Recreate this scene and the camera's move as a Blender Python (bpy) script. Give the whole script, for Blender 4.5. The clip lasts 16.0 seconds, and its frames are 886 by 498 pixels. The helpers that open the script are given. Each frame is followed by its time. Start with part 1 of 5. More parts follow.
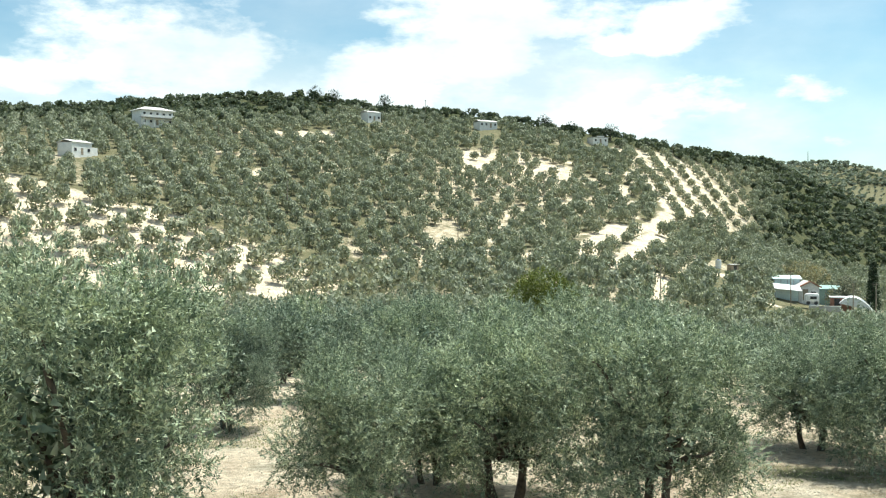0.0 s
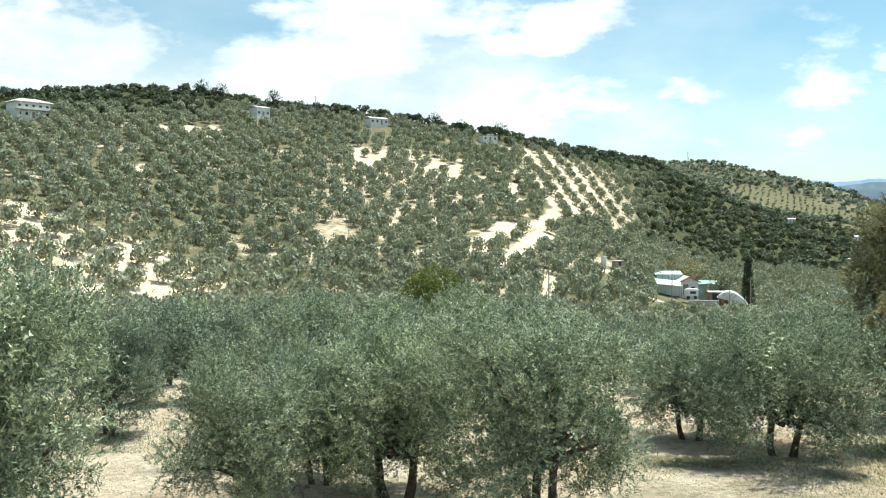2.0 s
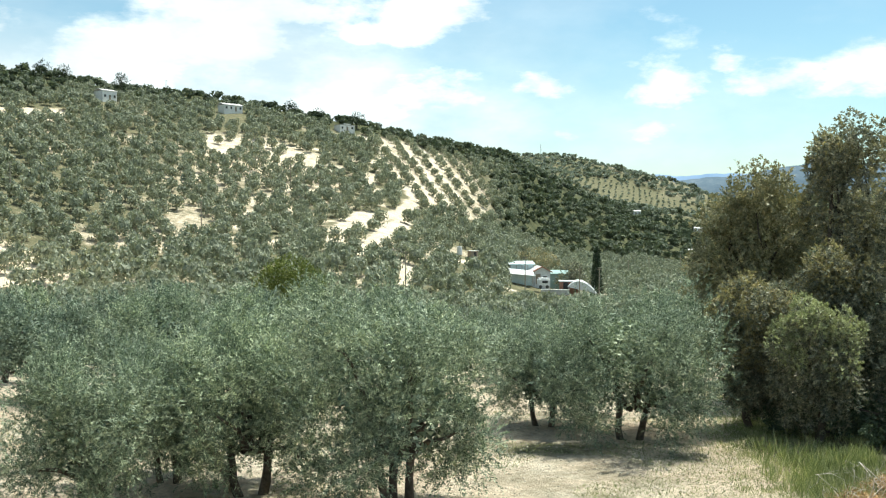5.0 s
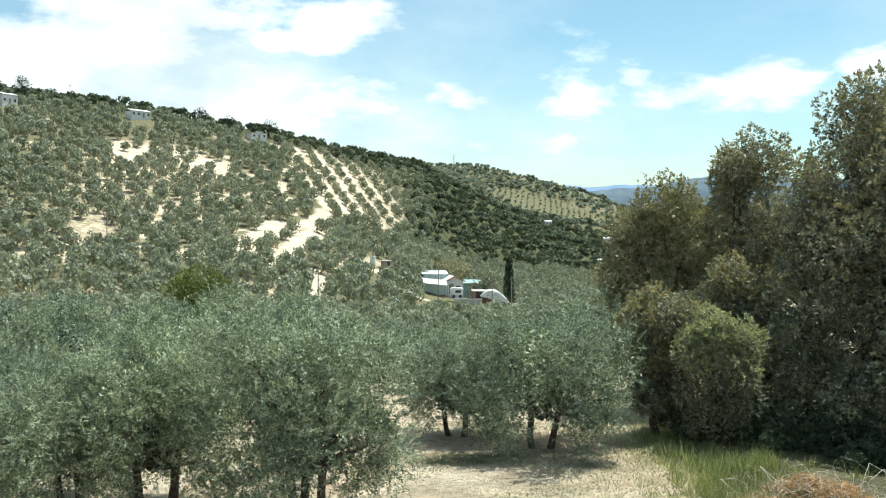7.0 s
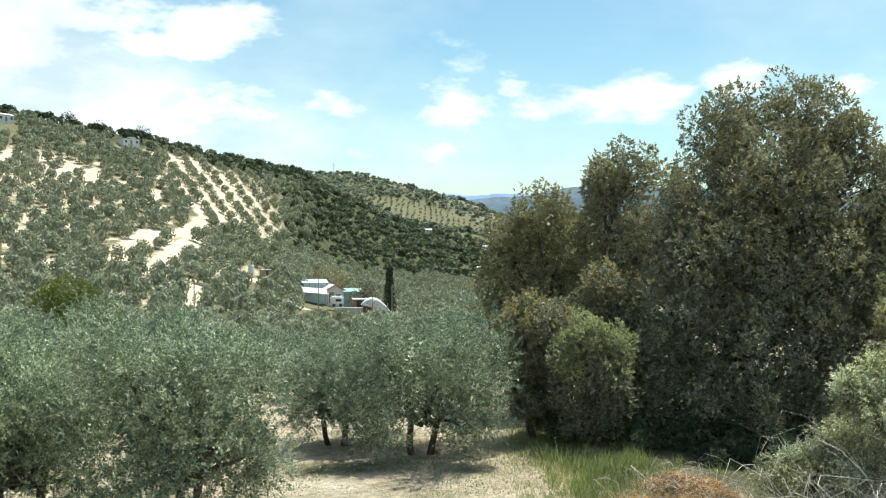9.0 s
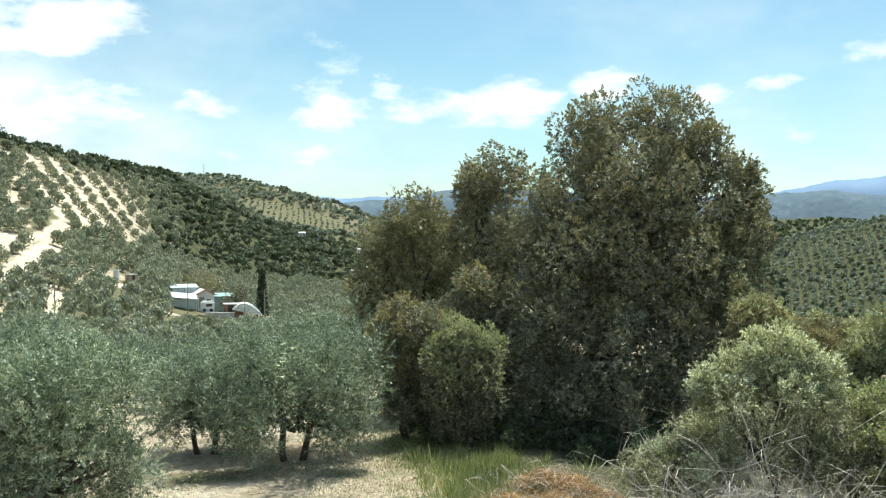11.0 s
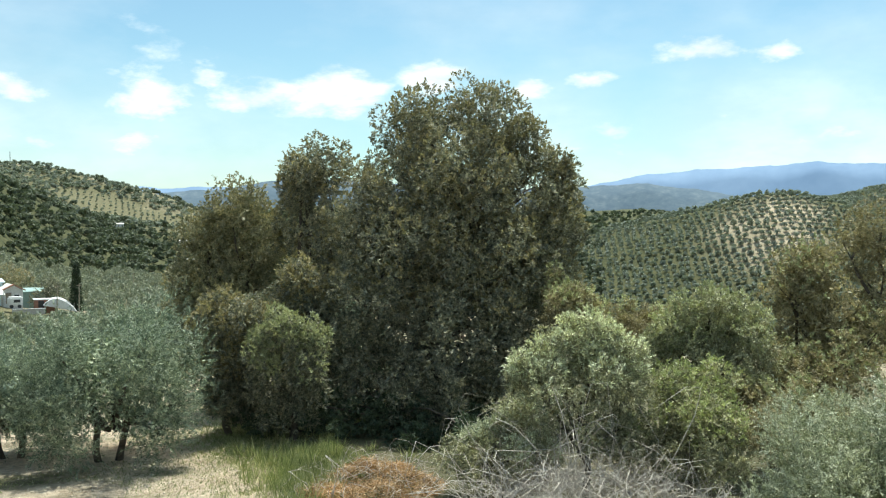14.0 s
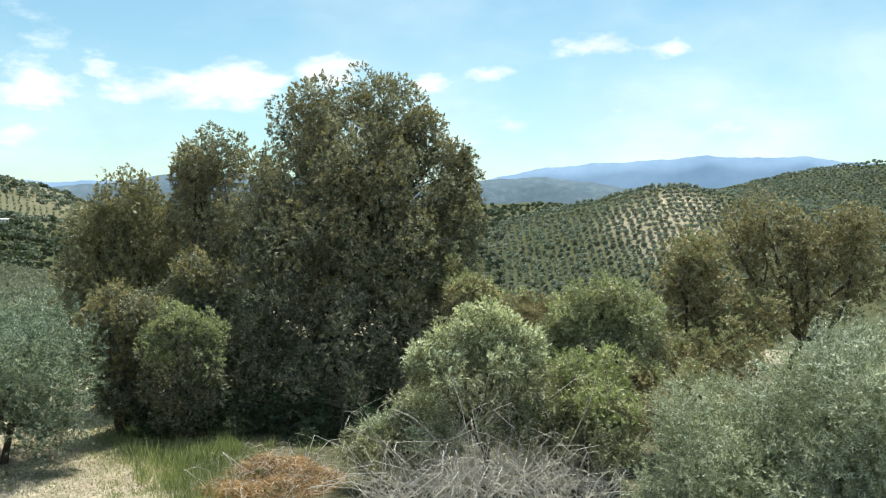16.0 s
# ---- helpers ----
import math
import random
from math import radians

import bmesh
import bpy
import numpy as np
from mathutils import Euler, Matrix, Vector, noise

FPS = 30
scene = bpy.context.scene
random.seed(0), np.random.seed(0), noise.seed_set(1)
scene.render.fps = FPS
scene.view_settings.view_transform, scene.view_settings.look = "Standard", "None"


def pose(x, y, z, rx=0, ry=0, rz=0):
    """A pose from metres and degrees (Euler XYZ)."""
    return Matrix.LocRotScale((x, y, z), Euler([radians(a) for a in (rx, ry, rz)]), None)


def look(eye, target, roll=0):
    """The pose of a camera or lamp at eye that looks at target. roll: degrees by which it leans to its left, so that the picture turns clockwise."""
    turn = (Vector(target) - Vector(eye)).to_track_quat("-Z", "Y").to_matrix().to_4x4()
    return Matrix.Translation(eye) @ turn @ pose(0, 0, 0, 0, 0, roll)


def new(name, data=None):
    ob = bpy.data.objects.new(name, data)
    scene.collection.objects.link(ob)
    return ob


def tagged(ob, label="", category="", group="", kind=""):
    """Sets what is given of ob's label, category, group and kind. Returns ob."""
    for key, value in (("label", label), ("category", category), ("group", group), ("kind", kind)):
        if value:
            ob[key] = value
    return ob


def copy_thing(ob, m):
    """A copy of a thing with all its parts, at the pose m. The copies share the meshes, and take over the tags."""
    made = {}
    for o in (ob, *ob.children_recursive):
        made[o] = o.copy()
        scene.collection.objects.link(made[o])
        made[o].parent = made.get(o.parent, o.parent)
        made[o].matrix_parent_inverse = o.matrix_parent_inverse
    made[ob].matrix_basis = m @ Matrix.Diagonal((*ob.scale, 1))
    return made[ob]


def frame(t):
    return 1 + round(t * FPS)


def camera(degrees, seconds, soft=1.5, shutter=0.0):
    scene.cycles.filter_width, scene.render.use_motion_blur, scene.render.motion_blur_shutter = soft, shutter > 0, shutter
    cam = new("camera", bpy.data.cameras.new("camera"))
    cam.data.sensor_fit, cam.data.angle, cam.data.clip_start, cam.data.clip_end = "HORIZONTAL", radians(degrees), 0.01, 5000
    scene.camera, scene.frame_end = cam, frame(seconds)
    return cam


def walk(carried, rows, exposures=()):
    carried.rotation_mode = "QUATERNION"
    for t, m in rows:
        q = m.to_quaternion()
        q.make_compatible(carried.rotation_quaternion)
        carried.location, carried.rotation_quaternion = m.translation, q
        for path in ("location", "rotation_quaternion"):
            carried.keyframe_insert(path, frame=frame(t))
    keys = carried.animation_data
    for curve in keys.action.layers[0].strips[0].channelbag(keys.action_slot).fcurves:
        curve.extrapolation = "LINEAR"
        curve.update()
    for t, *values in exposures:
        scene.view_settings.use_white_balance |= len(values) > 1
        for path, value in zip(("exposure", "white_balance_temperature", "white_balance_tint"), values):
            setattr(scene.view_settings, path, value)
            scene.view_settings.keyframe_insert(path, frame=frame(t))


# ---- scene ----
EYE_Z = 6.0
cam = camera(49.98, 16.0, 1.12)


def eye(dx, dy, dz, yaw, pitch, roll):
    """A camera pose: small drift from its stand, pan, tilt and lean in degrees."""
    return pose(dx, dy, EYE_Z + dz, 90 + pitch, 0, yaw) @ pose(0, 0, 0, 0, 0, roll)


walk(cam, [
    (0, eye(-0.055, -0.041, -0.054, 0.00, -1.33, -0.44)),
    (0.5, eye(-0.058, -0.062, -0.041, -1.90, -1.31, -0.42)),
    (1, eye(-0.036, -0.102, -0.034, -3.40, -1.38, -0.53)),
    (1.5, eye(-0.043, -0.106, -0.015, -5.07, -1.34, -0.42)),
    (2, eye(-0.038, -0.101, -0.009, -6.55, -1.56, -0.40)),
    (2.5, eye(-0.011, -0.076, -0.013, -8.03, -1.89, -0.77)),
    (3, eye(-0.002, -0.024, -0.004, -9.95, -1.81, -0.64)),
    (3.5, eye(-0.002, 0.021, -0.032, -11.37, -1.96, -0.47)),
    (4, eye(0.001, 0.062, -0.033, -12.66, -2.09, -0.35)),
    (6.5, eye(-0.026, 0.099, 0.009, -18.99, -1.83, 0.31)),
    (7, eye(0.003, 0.106, 0.010, -20.38, -1.60, 0.25)),
    (7.5, eye(0.033, 0.122, -0.014, -21.90, -1.46, 0.30)),
    (8, eye(0.066, 0.141, 0.005, -23.70, -1.45, 0.09)),
    (8.5, eye(0.049, 0.076, -0.005, -25.62, -1.42, -0.00)),
    (9, eye(0.001, 0.004, 0.001, -27.57, -1.07, 0.18)),
    (11.5, eye(-0.017, -0.148, 0.037, -36.63, -0.84, -0.02)),
    (12, eye(-0.029, -0.190, 0.036, -38.13, -0.79, -0.15)),
    (12.5, eye(-0.006, -0.213, 0.052, -40.41, -1.21, -0.47)),
    (13, eye(0.003, -0.217, 0.045, -42.37, -1.54, -0.44)),
    (13.5, eye(0.013, -0.230, 0.049, -43.64, -1.42, -0.36)),
    (14, eye(0.016, -0.264, 0.027, -45.45, -1.41, 0.01)),
    (14.5, eye(0.008, -0.269, 0.027, -46.77, -1.49, 0.05)),
    (15, eye(0.020, -0.281, 0.018, -48.42, -1.71, -0.12)),
    (15.5, eye(0.047, -0.285, -0.007, -49.94, -1.72, -0.50)),
    (16, eye(0.069, -0.289, -0.013, -51.42, -1.81, -0.26)),
], exposures=[(0, 0.58, 6250, -1), (16, 0.52, 6200, 0)])

# ---- light ----
SUN_AZ, SUN_EL = 64.0, 69.0


def heading(az, el=0.0):
    """Unit vector for a compass heading (degrees clockwise from +y) and an elevation."""
    a, e = radians(az), radians(el)
    return Vector((math.sin(a) * math.cos(e), math.cos(a) * math.cos(e), math.sin(e)))


sun = new("sun", bpy.data.lights.new("sun", "SUN"))
sun.data.energy, sun.data.angle, sun.data.color = 4.4, radians(0.6), (1.0, 0.95, 0.86)
sun.matrix_world = look(heading(SUN_AZ, SUN_EL) * 100, (0, 0, 0))

world = bpy.data.worlds.new("sky")
scene.world = world
world.use_nodes = True
wt = world.node_tree
wt.nodes.clear()


def wnode(kind, **inputs):
    n = wt.nodes.new(kind)
    for k, v in inputs.items():
        n.inputs[k].default_value = v
    return n


def wmath(op, a, b=None, clamp=False):
    n = wt.nodes.new("ShaderNodeMath")
    n.operation, n.use_clamp = op, clamp
    for i, v in enumerate((a, b)):
        if v is None:
            continue
        if isinstance(v, (int, float)):
            n.inputs[i].default_value = v
        else:
            wt.links.new(v, n.inputs[i])
    return n.outputs[0]


sky = wt.nodes.new("ShaderNodeTexSky")
sky.sky_type, sky.sun_disc = "NISHITA", False
sky.sun_elevation, sky.sun_rotation = radians(SUN_EL), radians(SUN_AZ)
sky.altitude, sky.air_density, sky.dust_density, sky.ozone_density = 600, 1.0, 1.2, 1.0
coord = wt.nodes.new("ShaderNodeTexCoord")
direction = coord.outputs["Generated"]
# cumulus: (heading, elevation, radius in degrees, weight)
CLOUDS = [(-14.7, 9.7, 9.2, 1.49), (-23.2, 8.3, 3.6, 1.21), (-19.7, 8.9, 3.6, 1.21), (-3.8, 8.7, 6.7, 1.32), (3.7, 9.6, 6.7, 1.32), (3.2, 12, 8.5, 1.21), (-9.3, 11.6, 3.2, 0.83), (-4.9, 12.1, 3.2, 0.83),
          (-20, 10.5, 3.6, 0.88), (10.2, 10.2, 2.2, 1.11), (13, 10.6, 3.0, 1.11), (15.3, 11.7, 4.0, 1.11), (21.2, 7.3, 2.7, 0.92), (14.2, 6.5, 4.9, 0.86), (22.6, 4.6, 3.0, 0.55), (-0.2, 10, 5.6, 1.21),
          (5.9, 11.2, 5.6, 1.21), (28.1, 7.6, 3.1, 0.92), (34.9, 8, 3.2, 0.97), (39.5, 8.4, 3.2, 0.97), (45.5, 9.1, 2.7, 0.97), (31.6, 8.9, 1.5, 0.83), (45.6, 8.6, 2.1, 0.97), (50.5, 7.9, 2.0, 0.92),
          (54.1, 8.3, 2.0, 0.92), (60.6, 9.8, 3.4, 1.01), (64.5, 9.8, 2.1, 0.92), (55.3, 5.5, 3.5, 0.74), (61.6, 6, 3.5, 0.74), (67.6, 5.2, 3.5, 0.74), (20.7, 4.8, 2.0, 0.46), (24.1, 5.2, 2.0, 0.46),
          (27.5, 4.8, 2.0, 0.46),
          (88, 8, 5, 1), (110, 14, 7, 0.9), (140, 10, 8, 0.9), (180, 12, 9, 0.9), (220, 14, 8, 0.9), (260, 10, 8, 0.9), (300, 13, 7, 0.9), (325, 11, 5, 0.9)]
stretch = wt.nodes.new("ShaderNodeMapping")
stretch.inputs["Scale"].default_value = (1, 1, 2.3)
wt.links.new(direction, stretch.inputs["Vector"])
puff = wnode("ShaderNodeTexNoise", Scale=7.0, Detail=10.0, Roughness=0.58)
wt.links.new(stretch.outputs[0], puff.inputs["Vector"])
veil = wnode("ShaderNodeTexNoise", Scale=2.6, Detail=8.0, Roughness=0.55)
wt.links.new(stretch.outputs[0], veil.inputs["Vector"])
warp = wnode("ShaderNodeTexNoise", Scale=5.0, Detail=7.0, Roughness=0.62)
wt.links.new(stretch.outputs[0], warp.inputs["Vector"])
push = wt.nodes.new("ShaderNodeVectorMath")
push.operation = "MULTIPLY_ADD"
push.inputs[1].default_value = (0.09, 0.09, 0.14)
wt.links.new(warp.outputs["Color"], push.inputs[0])
back_in = wt.nodes.new("ShaderNodeVectorMath")
back_in.inputs[1].default_value = (-0.045, -0.045, -0.07)
wt.links.new(stretch.outputs[0], back_in.inputs[0])
wt.links.new(back_in.outputs[0], push.inputs[2])
cover = None
for az, el, size, weight in CLOUDS:
    h = heading(az, el)
    gap = wt.nodes.new("ShaderNodeVectorMath")
    gap.operation = "DISTANCE"
    gap.inputs[1].default_value = (h.x, h.y, h.z * 2.3)
    wt.links.new(push.outputs[0], gap.inputs[0])
    ramp = wnode("ShaderNodeMapRange", **{"From Min": radians(size) * 1.35, "From Max": 0.0, "To Min": 0.0, "To Max": weight})
    wt.links.new(gap.outputs["Value"], ramp.inputs["Value"])
    cover = ramp.outputs[0] if cover is None else wmath("MAXIMUM", cover, ramp.outputs[0])
shape = wmath("ADD", wmath("MULTIPLY", wmath("SUBTRACT", puff.outputs["Fac"], 0.5), 3.0), wmath("MULTIPLY", cover, 1.0))
cloud = wnode("ShaderNodeMapRange", **{"From Min": 0.28, "From Max": 0.85, "To Max": 0.95})
cloud.interpolation_type = "SMOOTHSTEP"
wt.links.new(shape, cloud.inputs["Value"])
thin = wnode("ShaderNodeMapRange", **{"From Min": 0.40, "From Max": 0.75, "To Max": 0.6})
wt.links.new(veil.outputs["Fac"], thin.inputs["Value"])
bank = None
for az, el, size, weight in ((-10, 6.0, 13, 0.75), (5, 7.5, 12, 0.7), (-24, 6.0, 9, 0.5), (15, 5, 10, 0.45), (66, 5, 12, 0.36), (30, 5, 12, 0.2), (50, 6, 9, 0.25), (160, 8, 30, 0.4), (260, 8, 30, 0.4)):
    h = heading(az, el)
    gap = wt.nodes.new("ShaderNodeVectorMath")
    gap.operation = "DISTANCE"
    gap.inputs[1].default_value = (h.x, h.y, h.z * 2.3)
    wt.links.new(push.outputs[0], gap.inputs[0])
    ramp = wnode("ShaderNodeMapRange", **{"From Min": radians(size), "From Max": radians(size) * 0.35, "To Min": 0.0, "To Max": weight})
    wt.links.new(gap.outputs["Value"], ramp.inputs["Value"])
    bank = ramp.outputs[0] if bank is None else wmath("MAXIMUM", bank, ramp.outputs[0])
bank = wmath("MULTIPLY", bank, wmath("MULTIPLY_ADD", puff.outputs["Fac"], 1.6), True)
mask = wmath("MAXIMUM", wmath("MAXIMUM", cloud.outputs[0], thin.outputs[0]), bank)
lift = wt.nodes.new("ShaderNodeMix")
lift.data_type = "RGBA"
cloud_tone = wt.nodes.new("ShaderNodeMix")
cloud_tone.data_type = "RGBA"
cloud_tone.inputs["A"].default_value, cloud_tone.inputs["B"].default_value = (6.3, 6.7, 7.1, 1), (8.7, 8.8, 8.9, 1)
tone = wnode("ShaderNodeMapRange", **{"From Min": 0.38, "From Max": 0.6})
wt.links.new(puff.outputs["Fac"], tone.inputs["Value"])
wt.links.new(tone.outputs[0], cloud_tone.inputs["Factor"])
wt.links.new(cloud_tone.outputs["Result"], lift.inputs["B"])
clear_sky = wt.nodes.new("ShaderNodeMix")
clear_sky.data_type, clear_sky.blend_type = "RGBA", "MULTIPLY"
clear_sky.inputs["Factor"].default_value = 1.0
clear_sky.inputs["B"].default_value = (0.98, 1.11, 1.03, 1)
wt.links.new(sky.outputs[0], clear_sky.inputs["A"])
wt.links.new(clear_sky.outputs["Result"], lift.inputs["A"])
wt.links.new(mask, lift.inputs["Factor"])
glow = wnode("ShaderNodeBackground", Strength=0.098)
wt.links.new(lift.outputs["Result"], glow.inputs["Color"])
out = wt.nodes.new("ShaderNodeOutputWorld")
wt.links.new(glow.outputs[0], out.inputs["Surface"])


# ---- materials ----
def material(name):
    m = bpy.data.materials.new(name)
    m.use_nodes = True
    return m, m.node_tree, m.node_tree.nodes["Principled BSDF"]


def noise_ramp(nt, scale, stops, detail=6.0, coords="Object", rough=0.6):
    """A noise texture in metres through a colour ramp."""
    tc = nt.nodes.new("ShaderNodeTexCoord")
    n = nt.nodes.new("ShaderNodeTexNoise")
    n.inputs["Scale"].default_value, n.inputs["Detail"].default_value, n.inputs["Roughness"].default_value = scale, detail, rough
    nt.links.new(tc.outputs[coords], n.inputs["Vector"])
    r = nt.nodes.new("ShaderNodeValToRGB")
    while len(r.color_ramp.elements) < len(stops):
        r.color_ramp.elements.new(0.5)
    for e, (p, c) in zip(r.color_ramp.elements, stops):
        e.position, e.color = p, (*c, 1)
    nt.links.new(n.outputs["Fac"], r.inputs["Fac"])
    return r.outputs["Color"], n.outputs["Fac"]


def mix(nt, kind, fac, a, b):
    n = nt.nodes.new("ShaderNodeMix")
    n.data_type, n.blend_type = "RGBA", kind
    for key, v in (("Factor", fac), ("A", a), ("B", b)):
        if isinstance(v, (int, float)):
            n.inputs[key].default_value = v
        elif isinstance(v, tuple):
            n.inputs[key].default_value = (*v, 1)
        else:
            nt.links.new(v, n.inputs[key])
    return n.outputs["Result"]


def bump(nt, bsdf, height, strength, distance):
    b = nt.nodes.new("ShaderNodeBump")
    b.inputs["Strength"].default_value, b.inputs["Distance"].default_value = strength, distance
    nt.links.new(height, b.inputs["Height"])
    nt.links.new(b.outputs[0], bsdf.inputs["Normal"])


def leaf_material(name, stops, rough=0.5, through_light=0.25, tree_var=0.25, gloss=0.4):
    """Foliage: colour varies leaf by leaf, in patches and tree by tree; some light comes through."""
    m, nt, b = material(name)
    geo = nt.nodes.new("ShaderNodeNewGeometry")
    r = nt.nodes.new("ShaderNodeValToRGB")
    while len(r.color_ramp.elements) < len(stops):
        r.color_ramp.elements.new(0.5)
    for e, (p, c) in zip(r.color_ramp.elements, stops):
        e.position, e.color = p, (*c, 1)
    # leaf by leaf, and spray by spray
    _, spray = noise_ramp(nt, 3.2, [(0, (0, 0, 0)), (1, (1, 1, 1))], 2.0)
    own = nt.nodes.new("ShaderNodeMath")
    own.operation = "MULTIPLY_ADD"
    nt.links.new(geo.outputs["Random Per Island"], own.inputs[0])
    own.inputs[1].default_value, own.inputs[2].default_value = 0.9, -0.70
    both = nt.nodes.new("ShaderNodeMath")
    both.operation, both.use_clamp = "MULTIPLY_ADD", True
    nt.links.new(spray, both.inputs[0])
    both.inputs[1].default_value = 1.5
    nt.links.new(own.outputs[0], both.inputs[2])
    nt.links.new(both.outputs[0], r.inputs["Fac"])
    patch, _ = noise_ramp(nt, 0.9, [(0.3, (0.72, 0.74, 0.72)), (0.7, (1.25, 1.22, 1.1))], 3.0)
    col = mix(nt, "MULTIPLY", 1.0, r.outputs["Color"], patch)
    info = nt.nodes.new("ShaderNodeObjectInfo")
    r2 = nt.nodes.new("ShaderNodeValToRGB")
    r2.color_ramp.elements[0].color = (1 - tree_var, 1 - tree_var * 0.9, 1 - tree_var * 0.7, 1)
    r2.color_ramp.elements[1].color = (1 + tree_var, 1 + tree_var * 0.8, 1 + tree_var * 0.5, 1)
    nt.links.new(info.outputs["Random"], r2.inputs["Fac"])
    col = mix(nt, "MULTIPLY", 1.0, col, r2.outputs["Color"])
    nt.links.new(col, b.inputs["Base Color"])
    b.inputs["Roughness"].default_value = rough
    b.inputs["Specular IOR Level"].default_value = gloss
    tr = nt.nodes.new("ShaderNodeBsdfTranslucent")
    nt.links.new(mix(nt, "MULTIPLY", 1.0, col, (1.05, 1.15, 0.8)), tr.inputs["Color"])
    ms = nt.nodes.new("ShaderNodeMixShader")
    ms.inputs[0].default_value = through_light
    nt.links.new(b.outputs[0], ms.inputs[1])
    nt.links.new(tr.outputs[0], ms.inputs[2])
    nt.links.new(ms.outputs[0], nt.nodes["Material Output"].inputs["Surface"])
    return m


def plain(name, a, b_col, scale, rough=0.8, metal=0.0, relief=0.3, depth=0.01):
    m, nt, b = material(name)
    col, fac = noise_ramp(nt, scale, [(0.3, a), (0.7, b_col)])
    col2, _ = noise_ramp(nt, scale * 7, [(0.25, (0.8, 0.8, 0.8)), (0.75, (1.12, 1.12, 1.12))])
    nt.links.new(mix(nt, "MULTIPLY", 1.0, col, col2), b.inputs["Base Color"])
    b.inputs["Roughness"].default_value, b.inputs["Metallic"].default_value = rough, metal
    bump(nt, b, fac, relief, depth)
    return m


OLIVE = leaf_material("olive_leaf", [(0.0, (0.068, 0.104, 0.072)), (0.5, (0.212, 0.265, 0.19)), (1.0, (0.55, 0.61, 0.47))], 0.48, 0.12, 0.22, 0.35)
OLIVE_BRIGHT = leaf_material("olive_leaf_silver", [(0.0, (0.17, 0.19, 0.115)), (0.5, (0.40, 0.42, 0.30)), (1.0, (0.76, 0.77, 0.63))], 0.5, 0.14, 0.1, 0.3)
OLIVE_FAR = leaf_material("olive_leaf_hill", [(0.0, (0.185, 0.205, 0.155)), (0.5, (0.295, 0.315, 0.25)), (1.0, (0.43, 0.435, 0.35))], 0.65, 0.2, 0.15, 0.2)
# far groves: air haze put into the leaf colour, paler and bluer
OLIVE_HAZE = leaf_material("olive_leaf_hazed", [(0.0, (0.21, 0.235, 0.20)), (0.5, (0.29, 0.315, 0.275)), (1.0, (0.38, 0.40, 0.355))], 0.65, 0.28, 0.15, 0.2)
OAK = leaf_material("holm_oak_leaf", [(0.0, (0.115, 0.13, 0.105)), (0.5, (0.265, 0.26, 0.195)), (1.0, (0.52, 0.475, 0.35))], 0.5, 0.22, 0.1, 0.3)
OAK_MID = leaf_material("oak_leaf_pale", [(0.0, (0.15, 0.155, 0.095)), (0.5, (0.28, 0.265, 0.17)), (1.0, (0.44, 0.40, 0.26))], 0.5, 0.22, 0.1, 0.3)
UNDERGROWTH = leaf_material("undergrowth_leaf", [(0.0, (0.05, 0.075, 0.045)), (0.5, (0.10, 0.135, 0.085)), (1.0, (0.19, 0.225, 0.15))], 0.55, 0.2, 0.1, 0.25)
OAK_BROWN = leaf_material("holm_oak_young_leaf", [(0.0, (0.20, 0.18, 0.10)), (0.5, (0.34, 0.29, 0.165)), (1.0, (0.50, 0.43, 0.26))], 0.55, 0.32, 0.15, 0.3)
WOODS = leaf_material("wood_leaf", [(0.0, (0.07, 0.088, 0.065)), (0.6, (0.10, 0.122, 0.088)), (1.0, (0.15, 0.165, 0.12))], 0.65, 0.3, 0.2, 0.2)
# paler leaf for shrub tops, with sunlight put into its colour
SHRUB_GREY = leaf_material("grey_shrub_leaf", [(0.0, (0.30, 0.32, 0.20)), (0.5, (0.58, 0.60, 0.42)), (1.0, (0.86, 0.87, 0.68))], 0.5, 0.16, 0.1, 0.3)
SHRUB_GREEN = leaf_material("green_shrub_leaf", [(0.0, (0.165, 0.165, 0.10)), (0.5, (0.345, 0.34, 0.225)), (1.0, (0.60, 0.585, 0.41))], 0.5, 0.18, 0.1, 0.3)
# yellow-green leaf for shrub tops, sunlight likewise in the colour
SHRUB_LIGHT = leaf_material("lit_top_shrub_leaf", [(0.0, (0.26, 0.28, 0.14)), (0.5, (0.42, 0.43, 0.25)), (1.0, (0.60, 0.60, 0.39))], 0.5, 0.25, 0.1, 0.3)
SHRUB_YELLOW = leaf_material("bright_shrub_leaf", [(0.0, (0.26, 0.30, 0.12)), (0.5, (0.42, 0.45, 0.21)), (1.0, (0.60, 0.62, 0.36))], 0.5, 0.28, 0.1, 0.3)
BROWNISH = leaf_material("brown_green_leaf", [(0.0, (0.19, 0.165, 0.10)), (0.5, (0.36, 0.305, 0.19)), (1.0, (0.54, 0.47, 0.31))], 0.55, 0.3, 0.1, 0.3)
CYPRESS = leaf_material("cypress_leaf", [(0.0, (0.02, 0.035, 0.018)), (1.0, (0.06, 0.085, 0.04))], 0.6, 0.05, 0.1, 0.3)
BROADLEAF = leaf_material("broad_leaf", [(0.0, (0.085, 0.105, 0.025)), (0.5, (0.145, 0.17, 0.045)), (1.0, (0.23, 0.25, 0.08))], 0.55, 0.25, 0.1, 0.3)
GRASS = leaf_material("grass_blade", [(0.0, (0.15, 0.18, 0.075)), (0.5, (0.27, 0.305, 0.145)), (1.0, (0.52, 0.50, 0.30))], 0.6, 0.3, 0.1, 0.2)
